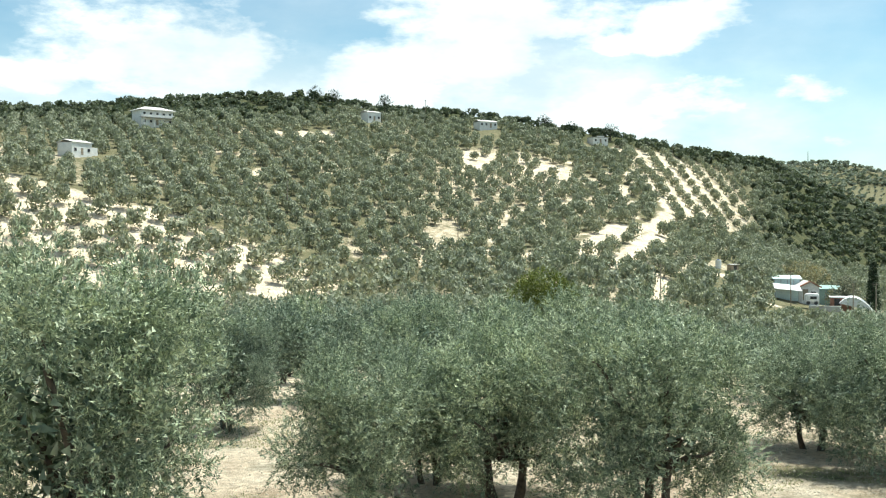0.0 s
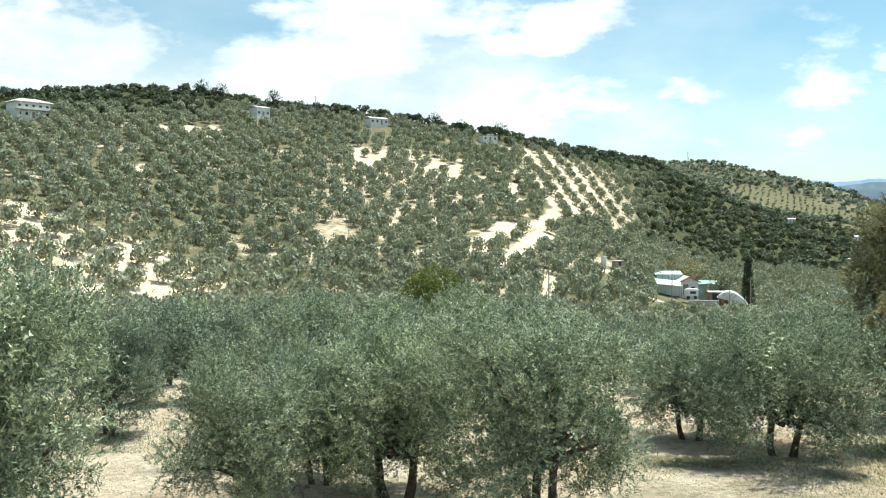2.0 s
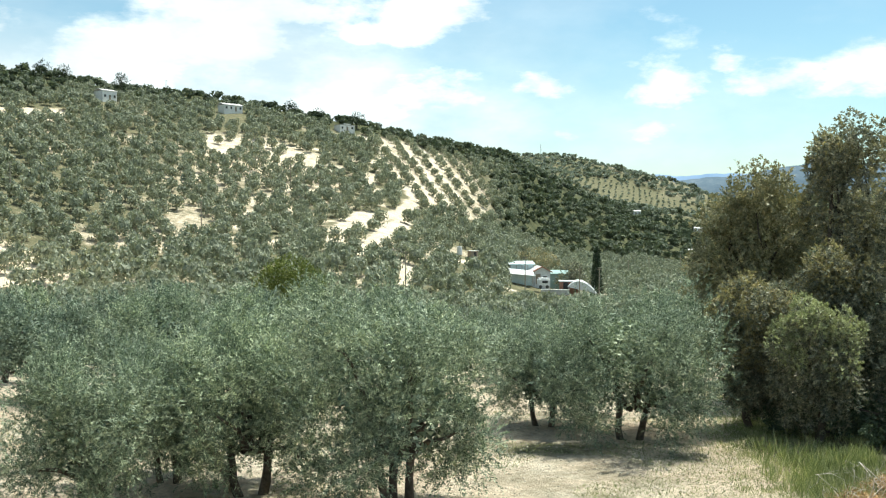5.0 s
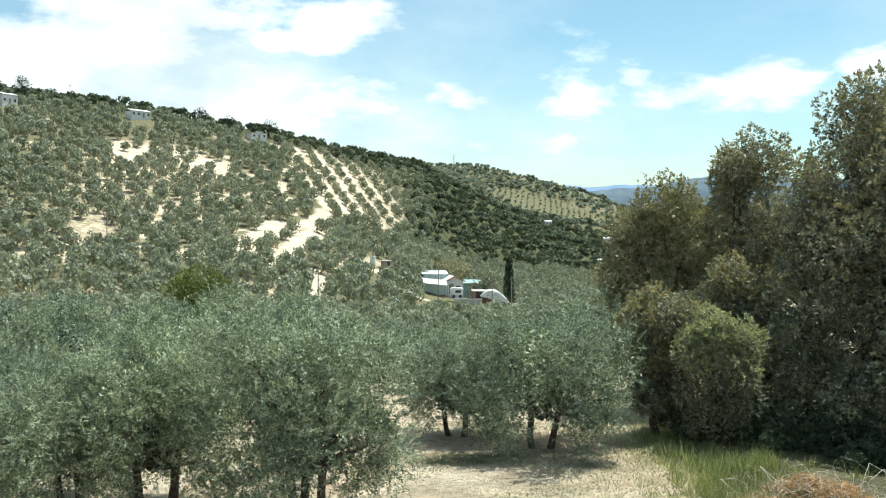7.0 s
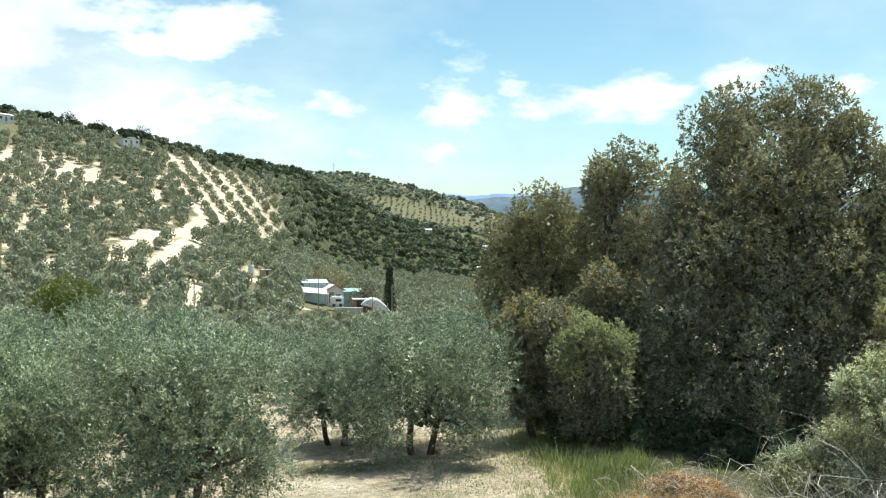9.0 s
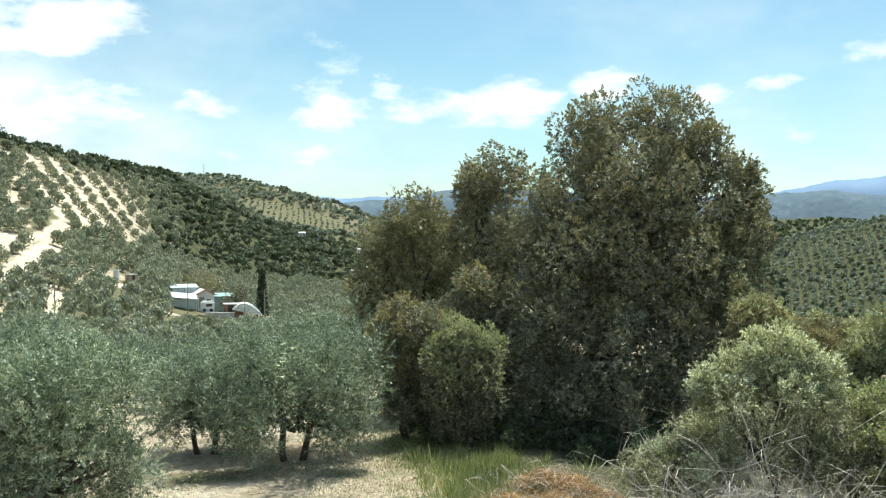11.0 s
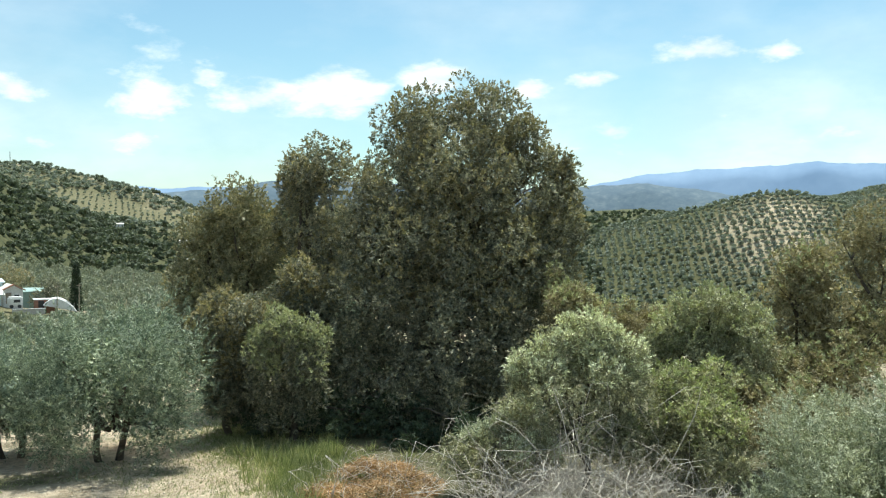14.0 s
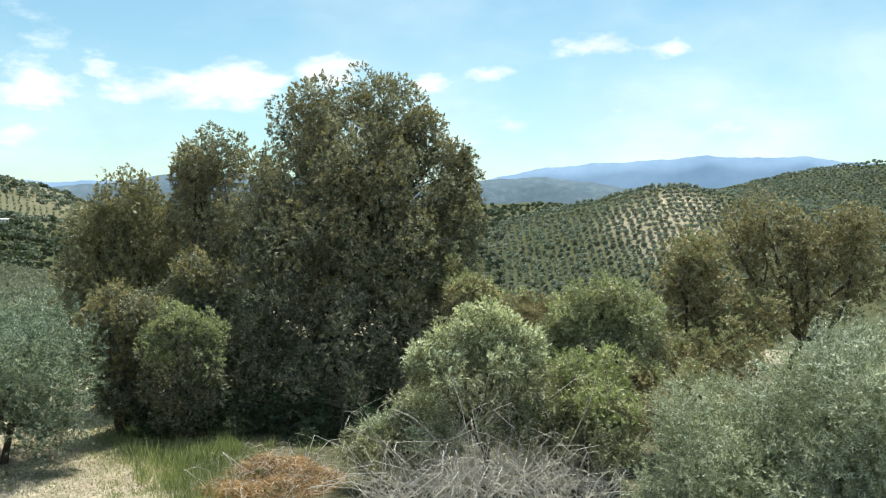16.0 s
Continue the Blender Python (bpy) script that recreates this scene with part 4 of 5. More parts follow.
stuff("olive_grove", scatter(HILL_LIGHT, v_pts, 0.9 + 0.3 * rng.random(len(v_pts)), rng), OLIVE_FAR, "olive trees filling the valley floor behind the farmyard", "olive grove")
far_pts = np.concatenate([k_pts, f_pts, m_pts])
# far groves take the leaf colour with haze in it
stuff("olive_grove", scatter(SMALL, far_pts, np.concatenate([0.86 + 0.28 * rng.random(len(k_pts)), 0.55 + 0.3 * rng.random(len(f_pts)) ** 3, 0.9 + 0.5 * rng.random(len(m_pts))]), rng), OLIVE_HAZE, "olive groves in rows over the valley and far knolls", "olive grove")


# ---- the holm oaks and shrubs beside the track ----
def at_polar(az, r, z):
    return [r * math.sin(radians(az)), r * math.cos(radians(az)), z]


def lobed(rng, shapes):
    """Break large crown masses (heading, distance, height, half width, half height) into smaller lobes."""
    rows = []
    for az, r, z, w, h, n in shapes:
        c = at_polar(az, r, z)
        turn = rng.random() * 6.28
        for k in range(n):
            uz = 1 - 2 * (k + 0.5) / n
            a = turn + 2.39996 * k + rng.normal() * 0.3
            u = [math.cos(a) * math.sqrt(1 - uz * uz), math.sin(a) * math.sqrt(1 - uz * uz), uz]
            f = 0.66 + 0.36 * rng.random()
            s = (0.24 + 0.24 * rng.random()) * min(w, h) * min(1.5, (15 / n) ** 0.5)
            rows.append([c[0] + u[0] * w * f, c[1] + u[1] * w * f, c[2] + u[2] * h * f, s, s, s])
        rows.append([*c, w * 0.66, w * 0.66, h * 0.66])
    return np.array(rows)


def big_tree(name, label, category, rng, foot, fork_z, shapes, mat, twigs, leaves, leaf, wid, tip_mat=None, tips=0, trunk_r=0.3, twig_len=0.12):
    """A tree or tall shrub whose crown is built of lobes; foot is (heading, distance)."""
    x, y = at_polar(*foot, 0)[:2]
    z = float(height(x, y))
    ob = root(name, label, category, at=Matrix.Translation((x, y, z)))
    o = np.array([x, y, z])
    rows = lobed(rng, shapes)
    fork = np.array([0, 0, fork_z - z])
    part("trunk", tube(limb_path(rng, [0, 0, -0.3], fork, 6, 0.15), np.linspace(trunk_r, trunk_r * 0.7, 6), 9, rng, 0.08), BARK, ob, smooth=True)
    for az, r, zz, w, h, n in shapes:
        c = np.array(at_polar(az, r, zz)) - o
        part("limb", tube(limb_path(rng, fork, c, 7, 0.14, 0.2), np.linspace(trunk_r * 0.45, 0.03, 7), 6, rng, 0.06), BARK, ob, smooth=True)
        for _ in range(2):
            e = c + np.clip(rng.normal(size=3), -1, 1) * [w * 0.5, w * 0.5, h * 0.5]
            part("limb", tube(limb_path(rng, fork + (c - fork) * 0.6, e, 6, 0.15, 0.1), np.linspace(trunk_r * 0.2, 0.012, 6), 5, rng, 0.05), BARK, ob, smooth=True)
    v, f = foliage(rng, rows, twigs, leaves, twig_len, leaf, wid, 0.25, 0.2, 0.72, core=330)
    part("crown", (v - o, f), mat, ob)
    if tips:
        # upper lobes only: brown young oak leaves; on shrubs, painted sunlit tops
        top = rows[rows[:, 5] < rows[:, 5].max() * 0.9]
        top = top[top[:, 2] > np.percentile(top[:, 2], 30 if name == "holm_oak" else 45)]
        top = top[rng.random(len(top)) < (0.7 if tip_mat is OAK_BROWN else 0.85)] + [0, 0, 0.12, 0, 0, 0]
        v, f = foliage(rng, top, tips, leaves, twig_len * 1.2, leaf, wid, 0.9, 0.1, 0.95, core=0)
        part("young_growth", (v - o, f), tip_mat, ob, "brownish young leaves at the branch tips" if tip_mat in (OAK_BROWN, BROWNISH) else "paler leaves on the upper lobes, sunlit tops put into the colour")
    return ob


rng = np.random.default_rng(3)
big_tree("holm_oak", "tall dark holm oak with brownish young leaf tips", "oak tree", rng, (45.5, 30.5), 2.2,
         [(46.0, 30.6, 7.81, 1.91, 1.82, 26), (46.0, 30.8, 5.44, 2.75, 2.20, 26), (45.3, 30.0, 2.78, 2.69, 1.97, 26), (44.0, 30.5, 9.21, 1.13, 1.00, 14), (48.3, 30.5, 9.39, 1.31, 1.13, 16), (50.6, 30.5, 8.48, 0.87, 1.00, 13), (52.9, 30.5, 7.47, 0.62, 0.82, 11), (42.2, 29.5, 7.13, 1.32, 1.14, 16), (47.2, 29.0, 7.54, 1.47, 1.38, 19),
          (51.2, 29.8, 6.43, 1.51, 1.59, 21), (52.9, 30.5, 5.99, 0.76, 1.27, 13), (40.6, 29.8, 5.64, 1.06, 1.24, 15), (43.6, 28.8, 5.14, 1.71, 1.63, 22), (48.4, 28.6, 4.81, 1.87, 1.87, 26), (51.8, 29.5, 4.60, 0.97, 1.40, 15),
          (41.2, 28.6, 3.28, 1.54, 1.54, 20), (45.7, 28.0, 2.82, 2.01, 1.76, 26), (49.8, 28.0, 2.50, 1.43, 1.43, 19), (51.4, 29.0, 2.73, 0.69, 1.04, 12), (42.6, 27.6, 1.39, 1.66, 1.08, 17), (47.4, 27.4, 1.26, 1.82, 1.16, 19)],
         OAK, 62, 10, 0.085, 0.052, OAK_BROWN, 40, 0.42)
big_tree("holm_oak", "slimmer dark holm oak beside the tall one", "oak tree", rng, (38.3, 31.3), 2.0,
         [(38.3, 31.5, 7.84, 1.09, 0.98, 14), (37.2, 31.5, 7.47, 0.67, 0.84, 11), (37.9, 31.5, 6.18, 1.16, 1.31, 16), (38.9, 31.0, 4.90, 1.11, 1.38, 16), (37.9, 30.5, 3.11, 1.27, 1.46, 18), (38.9, 30.0, 1.37, 1.08, 1.08, 14)],
         OAK, 62, 10, 0.085, 0.052, OAK_BROWN, 26, 0.26)
big_tree("holm_oak", "lower holm oak with mottled brown-green crown at the track", "oak tree", rng, (33.6, 32), 1.8,
         [(33.8, 32.0, 6.51, 0.99, 0.91, 13), (31.9, 32.0, 5.72, 0.91, 0.91, 13), (34.4, 32.0, 5.25, 1.18, 1.24, 16), (31.4, 32.0, 4.33, 1.05, 1.05, 14), (33.5, 32.0, 3.76, 1.43, 1.33, 18), (30.6, 32.0, 3.04, 0.73, 0.86, 12),
          (34.2, 32.0, 2.25, 1.15, 1.15, 15)],
         OAK_MID, 62, 10, 0.085, 0.05, OAK_BROWN, 30, 0.24)
big_tree("shrub", "russet-tipped oak shrub under the tall oaks", "shrub", rng, (33.4, 27.5), 1.2,
         [(32.5, 27.5, 1.20, 0.58, 0.43, 10), (33.8, 27.5, 0.93, 0.66, 0.50, 10), (33.2, 27.4, 1.20, 0.83, 0.50, 11), (34.4, 27.4, 1.74, 0.66, 0.66, 11), (33.4, 27.4, 3.44, 0.82, 0.69, 11), (32.2, 27.4, 2.98, 0.66, 0.69, 11), (33.9, 27.4, 2.63, 0.74, 0.82, 12), (32.5, 27.4, 2.09, 0.79, 0.69, 11), (33.4, 27.4, 1.52, 0.63, 0.41, 10)],
         OAK, 66, 9, 0.075, 0.044, OAK_BROWN, 50, 0.12)
big_tree("shrub", "pale-tipped oak shrub in front of the dark oak", "shrub", rng, (36.6, 26.4), 1.2,
         [(36.5, 26.4, 0.89, 0.77, 0.51, 10), (37.3, 26.4, 1.47, 0.67, 0.57, 10), (36.5, 26.2, 3.03, 0.71, 0.53, 10), (37.7, 26.2, 2.67, 0.50, 0.53, 10), (35.5, 26.2, 2.53, 0.53, 0.60, 10), (36.8, 26.2, 2.13, 0.87, 0.71, 12), (35.8, 26.2, 1.52, 0.63, 0.51, 10)],
         OAK, 56, 9, 0.072, 0.042, SHRUB_LIGHT, 80, 0.12)
big_tree("shrub", "brown-tipped oak bush against the dark oaks", "shrub", rng, (37.2, 28.8), 1.2,
         [(37.4, 28.8, 4.21, 0.62, 0.62, 10), (36.5, 28.8, 3.62, 0.52, 0.60, 10), (37.9, 28.8, 3.44, 0.60, 0.60, 10), (37.2, 28.8, 2.60, 0.69, 0.86, 11)],
         OAK, 60, 9, 0.078, 0.046, OAK_BROWN, 44, 0.12)
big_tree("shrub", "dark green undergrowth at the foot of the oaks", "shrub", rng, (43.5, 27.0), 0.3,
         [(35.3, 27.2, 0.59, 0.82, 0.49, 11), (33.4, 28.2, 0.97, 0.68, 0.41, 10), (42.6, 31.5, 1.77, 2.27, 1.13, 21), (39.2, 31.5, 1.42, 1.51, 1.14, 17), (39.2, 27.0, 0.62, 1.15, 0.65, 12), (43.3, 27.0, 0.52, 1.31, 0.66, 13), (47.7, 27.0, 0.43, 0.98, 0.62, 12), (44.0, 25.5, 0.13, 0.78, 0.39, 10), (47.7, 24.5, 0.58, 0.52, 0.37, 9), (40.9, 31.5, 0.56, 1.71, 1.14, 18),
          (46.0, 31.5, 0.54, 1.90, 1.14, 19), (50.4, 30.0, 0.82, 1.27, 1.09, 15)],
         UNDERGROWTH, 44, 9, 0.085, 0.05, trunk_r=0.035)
big_tree("shrub", "grey-green bushy shrub with pale leaf tips and painted-in lit tops", "shrub", rng, (54.8, 20.2), 0.9,
         [(54.9, 20.3, 3.61, 0.63, 0.41, 10), (53.0, 20.3, 3.18, 0.61, 0.49, 10), (56.5, 20.3, 3.14, 0.58, 0.55, 10), (51.1, 20.0, 2.81, 0.43, 0.36, 9), (54.6, 19.8, 2.61, 0.96, 0.66, 12), (57.0, 20.3, 2.38, 0.59, 0.67, 10),
          (54.1, 19.8, 1.85, 0.96, 0.42, 11), (56.5, 20.0, 1.60, 0.73, 0.43, 10)],
         SHRUB_GREEN, 66, 10, 0.058, 0.03, SHRUB_GREY, 62, 0.1)
big_tree("shrub", "low grey-green bush beside the cut branches", "shrub", rng, (49.0, 20.6), 0.5,
         [(47.2, 20.4, 1.06, 0.50, 0.35, 9), (49.4, 20.4, 1.25, 0.50, 0.40, 9), (50.3, 20.6, 1.77, 0.44, 0.44, 9), (51.6, 19.6, 1.16, 0.48, 0.34, 9), (48.4, 20.0, 0.74, 0.61, 0.34, 10)],
         SHRUB_GREEN, 60, 10, 0.055, 0.028, SHRUB_GREY, 62, 0.05)
big_tree("shrub", "yellow-green leafy shrub among the brush", "shrub", rng, (61.5, 23.6), 0.9,
         [(61.8, 23.5, 3.95, 0.63, 0.45, 10), (63.2, 24.0, 3.55, 0.72, 0.52, 10), (59.9, 23.5, 3.39, 0.63, 0.45, 10), (61.0, 23.5, 2.96, 0.77, 0.56, 11), (63.6, 23.5, 2.87, 0.70, 0.63, 11), (58.7, 23.5, 2.86, 0.49, 0.56, 10),
          (61.0, 23.2, 2.26, 0.84, 0.63, 11), (63.8, 23.4, 2.15, 0.70, 0.56, 10)],
         SHRUB_GREEN, 62, 10, 0.066, 0.038, SHRUB_LIGHT, 36, 0.1)
big_tree("shrub", "bright green leafy bush above the cut branches", "shrub", rng, (60.8, 20.6), 0.6,
         [(60.5, 20.2, 1.16, 0.74, 0.40, 10), (58.1, 20.4, 1.36, 0.62, 0.47, 10), (62.6, 19.6, 1.35, 0.54, 0.42, 10), (60.5, 20.5, 2.04, 0.68, 0.50, 10), (59.6, 21.0, 2.47, 0.51, 0.38, 9), (61.8, 21.5, 2.43, 0.65, 0.49, 10), (62.3, 20.0, 1.88, 0.49, 0.49, 10), (60.7, 20.4, 1.41, 0.75, 0.44, 10)],
         SHRUB_GREEN, 60, 10, 0.06, 0.036, SHRUB_YELLOW, 26, 0.08)
big_tree("shrub", "mixed brown-green thicket below the thin oaks", "shrub", rng, (65.8, 24.2), 0.8,
         [(65.0, 24.5, 2.49, 0.74, 0.66, 11), (66.8, 24.0, 2.13, 0.79, 0.65, 11), (64.0, 22.8, 1.93, 0.62, 0.55, 10), (68.6, 25.0, 2.57, 0.90, 0.68, 12), (70.0, 26.0, 3.18, 0.78, 0.70, 11), (67.4, 21.0, 1.99, 0.76, 0.57, 11), (65.1, 20.5, 1.73, 0.62, 0.56, 10)],
         BROWNISH, 60, 9, 0.07, 0.04, SHRUB_LIGHT, 22, 0.1)
big_tree("shrub", "brown-green low oak shrub behind the bushes", "shrub", rng, (56.8, 28.6), 0.9,
         [(57.1, 29.0, 3.20, 0.95, 0.42, 10), (59.0, 29.0, 3.14, 0.87, 0.49, 11), (54.3, 27.0, 3.61, 0.56, 0.81, 11), (53.1, 27.0, 3.44, 0.48, 0.81, 10), (52.8, 28.0, 4.01, 0.37, 0.67, 10), (56.1, 28.0, 2.39, 1.17, 0.84, 13)],
         BROWNISH, 56, 9, 0.075, 0.042, SHRUB_LIGHT, 22, 0.1)
big_tree("oak_tree", "thin-crowned oak with brown spring leaves", "oak tree", rng, (67.2, 26), 2.2,
         [(66.9, 26.0, 5.04, 0.65, 0.53, 10), (66.1, 26.0, 4.29, 0.53, 0.56, 10), (68.2, 26.0, 4.01, 0.70, 0.70, 11), (66.6, 26.0, 3.40, 0.70, 0.62, 11), (68.5, 26.0, 2.97, 0.78, 0.62, 11)],
         BROWNISH, 38, 9, 0.09, 0.05, SHRUB_LIGHT, 6, 0.11)
big_tree("oak_tree", "open brown-leaved oak with bare limbs showing", "oak tree", rng, (72.8, 27.5), 2.6,
         [(70.8, 27.5, 6.00, 0.82, 0.62, 11), (69.4, 27.5, 5.30, 0.79, 0.69, 11), (72.7, 27.5, 5.39, 0.78, 0.65, 11), (71.5, 27.5, 4.39, 0.98, 0.82, 13), (74.5, 27.5, 5.02, 0.82, 0.74, 12), (75.8, 27.5, 5.77, 0.69, 0.59, 11),
          (76.2, 27.5, 4.43, 0.90, 0.82, 12), (73.6, 27.5, 3.65, 1.15, 0.74, 13), (70.7, 27.5, 3.45, 0.82, 0.66, 11)],
         BROWNISH, 34, 9, 0.09, 0.05, trunk_r=0.13)
rng = np.random.default_rng(17)
BR = olive_tree(rng, "silvery olive tree growing close below the bank", OLIVE_BRIGHT, spread=2.2, lobes=75, twigs=50, leaf=0.085, wid=0.022, twig=0.34)
BR.matrix_basis = stand(70.6, 13.4, 0, 0.61, 0.05, 1.05)
copy_thing(BR, stand(78.0, 12.6, 130, 0.76, 0.05, 1.0)).scale = (0.8, 0.8, 0.76)

# ---- buildings and poles on the hill and in the valley ----
def box(sx, sy, sz, x=0.0, y=0.0, z=0.0, bevel=0.03, turn=0.0):
    """A bevelled box whose base centre is (x, y, z)."""
    bm = bmesh.new()
    bmesh.ops.create_cube(bm, size=1, matrix=Matrix.Translation((x, y, z + sz / 2)) @ Matrix.Rotation(radians(turn), 4, "Z") @ Matrix.Diagonal((sx, sy, sz, 1)))
    if bevel:
        bmesh.ops.bevel(bm, geom=bm.edges[:], offset=bevel, segments=2, affect="EDGES")
    return bm


def gable(sx, sy, rise, z, over=0.3, thick=0.15, along="x"):
    """A two-pitch roof over a sx by sy plan, ridge along x or y."""
    bm = bmesh.new()
    a, b = (sx / 2 + over, sy / 2 + over)
    prof = [(-1, 0.0), (0, rise), (1, 0.0), (1, -thick), (0, rise - thick), (-1, -thick)]
    rows = []
    for e in (-1, 1):
        rows.append([bm.verts.new((e * a, p * b, z + h) if along == "x" else (p * a, e * b, z + h)) for p, h in prof])
    for k in range(6):
        bm.faces.new((rows[0][k], rows[0][(k + 1) % 6], rows[1][(k + 1) % 6], rows[1][k]))
    for r in rows:
        bm.faces.new((r[0], r[1], r[4], r[5]))
        bm.faces.new((r[1], r[2], r[3], r[4]))
    bmesh.ops.recalc_face_normals(bm, faces=bm.faces[:])
    return bm


def hip(sx, sy, rise, z, over=0.5, thick=0.2):
    bm = bmesh.new()
    a, b = sx / 2 + over, sy / 2 + over
    low = [bm.verts.new((i * a, j * b, z)) for i, j in ((-1, -1), (1, -1), (1, 1), (-1, 1))]
    mid = [bm.verts.new((i * a, j * b, z + thick)) for i, j in ((-1, -1), (1, -1), (1, 1), (-1, 1))]
    top = [bm.verts.new((i * a * 0.45, j * b * 0.12, z + thick + rise)) for i, j in ((-1, -1), (1, -1), (1, 1), (-1, 1))]
    bm.faces.new(low[::-1])
    bm.faces.new(top)
    for lo, hi in ((low, mid), (mid, top)):
        for k in range(4):
            bm.faces.new((lo[k], lo[(k + 1) % 4], hi[(k + 1) % 4], hi[k]))
    return bm


def window(parent, x, y, z, w, h, name="window"):
    """A framed dark window on a wall that faces -y."""
    f = part(name, box(w + 0.16, 0.1, h + 0.16, x, y - 0.02, z - 0.08, 0.02), WHITEWASH, parent)
    part("pane", box(w, 0.06, h, x, y - 0.06, z, 0.0), DARK, f)
    return f


def sit(az, r, lift=0.0, turn=0.0):
    x, y, _ = at_polar(az, r, 0)
    return pose(x, y, float(relief(az, r)) + lift, 0, 0, turn - az)


def house(label, az, r, w, d, h, roof="gable", mat=None, storeys=1, lift=0.0, turn=0.0, wins=3):
    ob = root("house", label, "house", at=sit(az, r, lift, turn))
    part("wall", box(w, d, h + 1.5, 0, 0, -1.5), mat or WHITEWASH, ob)
    if roof == "gable":
        part("roof", gable(w, d, 0.9, h + 0.1), ROOF_PALE, ob)
    elif roof == "hip":
        part("roof", hip(w, d, 1.5, h, 0.9), ROOF_PALE, ob)
    else:
        part("roof", box(w + 0.4, d + 0.4, 0.25, 0, 0, h), CONCRETE, ob)
        part("parapet", box(w * 0.5, 0.15, 0.5, 0, -d / 2, h + 0.25), WHITEWASH, ob)
    for s in range(storeys):
        z = s * h / storeys
        for k in range(wins):
            x = w * ((k + 0.5) / wins - 0.5)
            if s == 0 and k == wins // 2:
                part("door", box(0.95, 0.08, 2.0, x, -d / 2 - 0.02, z), TIMBER, ob)
            else:
                window(ob, x, -d / 2, z + 0.95, 0.9, 1.0)
    return ob


a = house("two-storey villa with pale hipped roof on the ridge", -16.9, VILLA, 13.0, 8, 5.6, "hip", None, 2, 0.2, 26, 5)
part("terrace", box(14.5, 1.6, 0.2, 0, -4.8, 2.7), CONCRETE, a)
part("balcony", box(13.0, 0.1, 0.9, 0, -5.5, 2.9), WHITEWASH, a)
for k in range(4):
    part("column", box(0.25, 0.25, 3.4, -6 + 4 * k, -5.3, -0.7), WHITEWASH, a)
a = house("small whitewashed farmhouse among olive trees", -21.1, FARM, 7.6, 6, 3.6, "gable", None, 1, 0.3, 42, 3)
part("annex", box(3.4, 4.4, 4.0, 5.3, 0.3, -1.5), WHITEWASH, a)
house("small white house beside a pine on the ridge", -4.3, COTTAGE, 7.0, 6, 3.6, "gable", None, 1, 0.2, 36, 3)
house("long low white cottage on the crest", 2.6, CREST_A, 9.5, 5, 2.6, "gable", None, 1, 0.2, 34, 4)
house("flat-roofed white cottage on the crest", 9.25, CREST_B, 8.0, 5, 2.6, "flat", None, 1, 0.2, 34, 3)

YARD = 1.4  # the yard's sheds are generous
# farmyard in the valley
a = root("shed", "low dark tool shed with sheet roof", "shed", at=sit(16.95, TANK, 0.5, 30) @ Matrix.Scale(0.95, 4))
part("wall", box(2.4, 2.2, 2.6, 0, 0, -0.8), TIMBER, a)
part("roof", box(3.0, 2.8, 0.12, 0, 0, 1.85), ROOF_PALE, a)
part("door", box(0.9, 0.08, 1.6, 0.2, -1.12, 0), DARK, a)
a = root("water_tank", "white round plastic water tank", "tank", at=sit(16.15, TANK - 1, 0.75) @ Matrix.Scale(0.95, 4))
bm = bmesh.new()
bmesh.ops.create_cone(bm, cap_ends=True, segments=24, radius1=0.85, radius2=0.8, depth=2.6, matrix=Matrix.Translation((0, 0, 0.5)))
bmesh.ops.bevel(bm, geom=[e for e in bm.edges if abs(e.verts[0].co.z - e.verts[1].co.z) < 0.01], offset=0.12, segments=3, affect="EDGES")
part("tank", bm, WHITEWASH, a)
bm = bmesh.new()
bmesh.ops.create_cone(bm, cap_ends=True, segments=20, radius1=0.3, radius2=0.28, depth=0.15, matrix=Matrix.Translation((0, 0, 1.86)))
part("lid", bm, BLUEPAINT, a)
a = root("greenhouse", "pale sheet-walled greenhouse with flat roof", "greenhouse", at=sit(19.8, 258, 1.0, 8) @ Matrix.Scale(YARD, 4))
part("wall", box(4.4, 5, 3.4, 0, 0, -1.0), SHEET, a)
part("roof", gable(4.4, 5, 0.5, 2.45), SHEET, a)
for k in range(5):
    part("post", box(0.12, 0.08, 3.4, -2.2 + 1.1 * k, -2.54, -1.0, 0.0), STEEL, a)
a = root("greenhouse", "green netting growing tunnel beside the cottage", "greenhouse", at=sit(22.0, 262, 1.0, 8) @ Matrix.Scale(YARD, 4))
part("wall", box(4.2, 6, 3.3, 0, 0, -1.0), GREENHOUSE, a)
part("roof", gable(4.2, 6, 0.5, 2.35), GREENHOUSE, a)
for k in range(4):
    part("post", box(0.1, 0.08, 3.2, -2.1 + 1.4 * k, -3.04, -1.0, 0.0), STEEL, a)
a = root("cottage", "small white gabled cottage with pink-edged roof", "house", at=sit(20.95, 252, 1.0, 12) @ Matrix.Scale(YARD, 4))
part("wall", box(3.2, 4.5, 3.2, 0, 0, -1.0), WHITEWASH, a)
bm = bmesh.new()
pts3 = [bm.verts.new(p) for p in ((-1.6, -2.24, 2.2), (1.6, -2.24, 2.2), (0, -2.24, 3.2), (-1.6, -2.1, 2.2), (1.6, -2.1, 2.2), (0, -2.1, 3.2))]
for q in ((0, 1, 2), (5, 4, 3)):
    bm.faces.new([pts3[i] for i in q])
for q in ((0, 3, 4, 1), (1, 4, 5, 2), (2, 5, 3, 0)):
    bm.faces.new([pts3[i] for i in q])
part("gable_wall", bm, WHITEWASH, a)
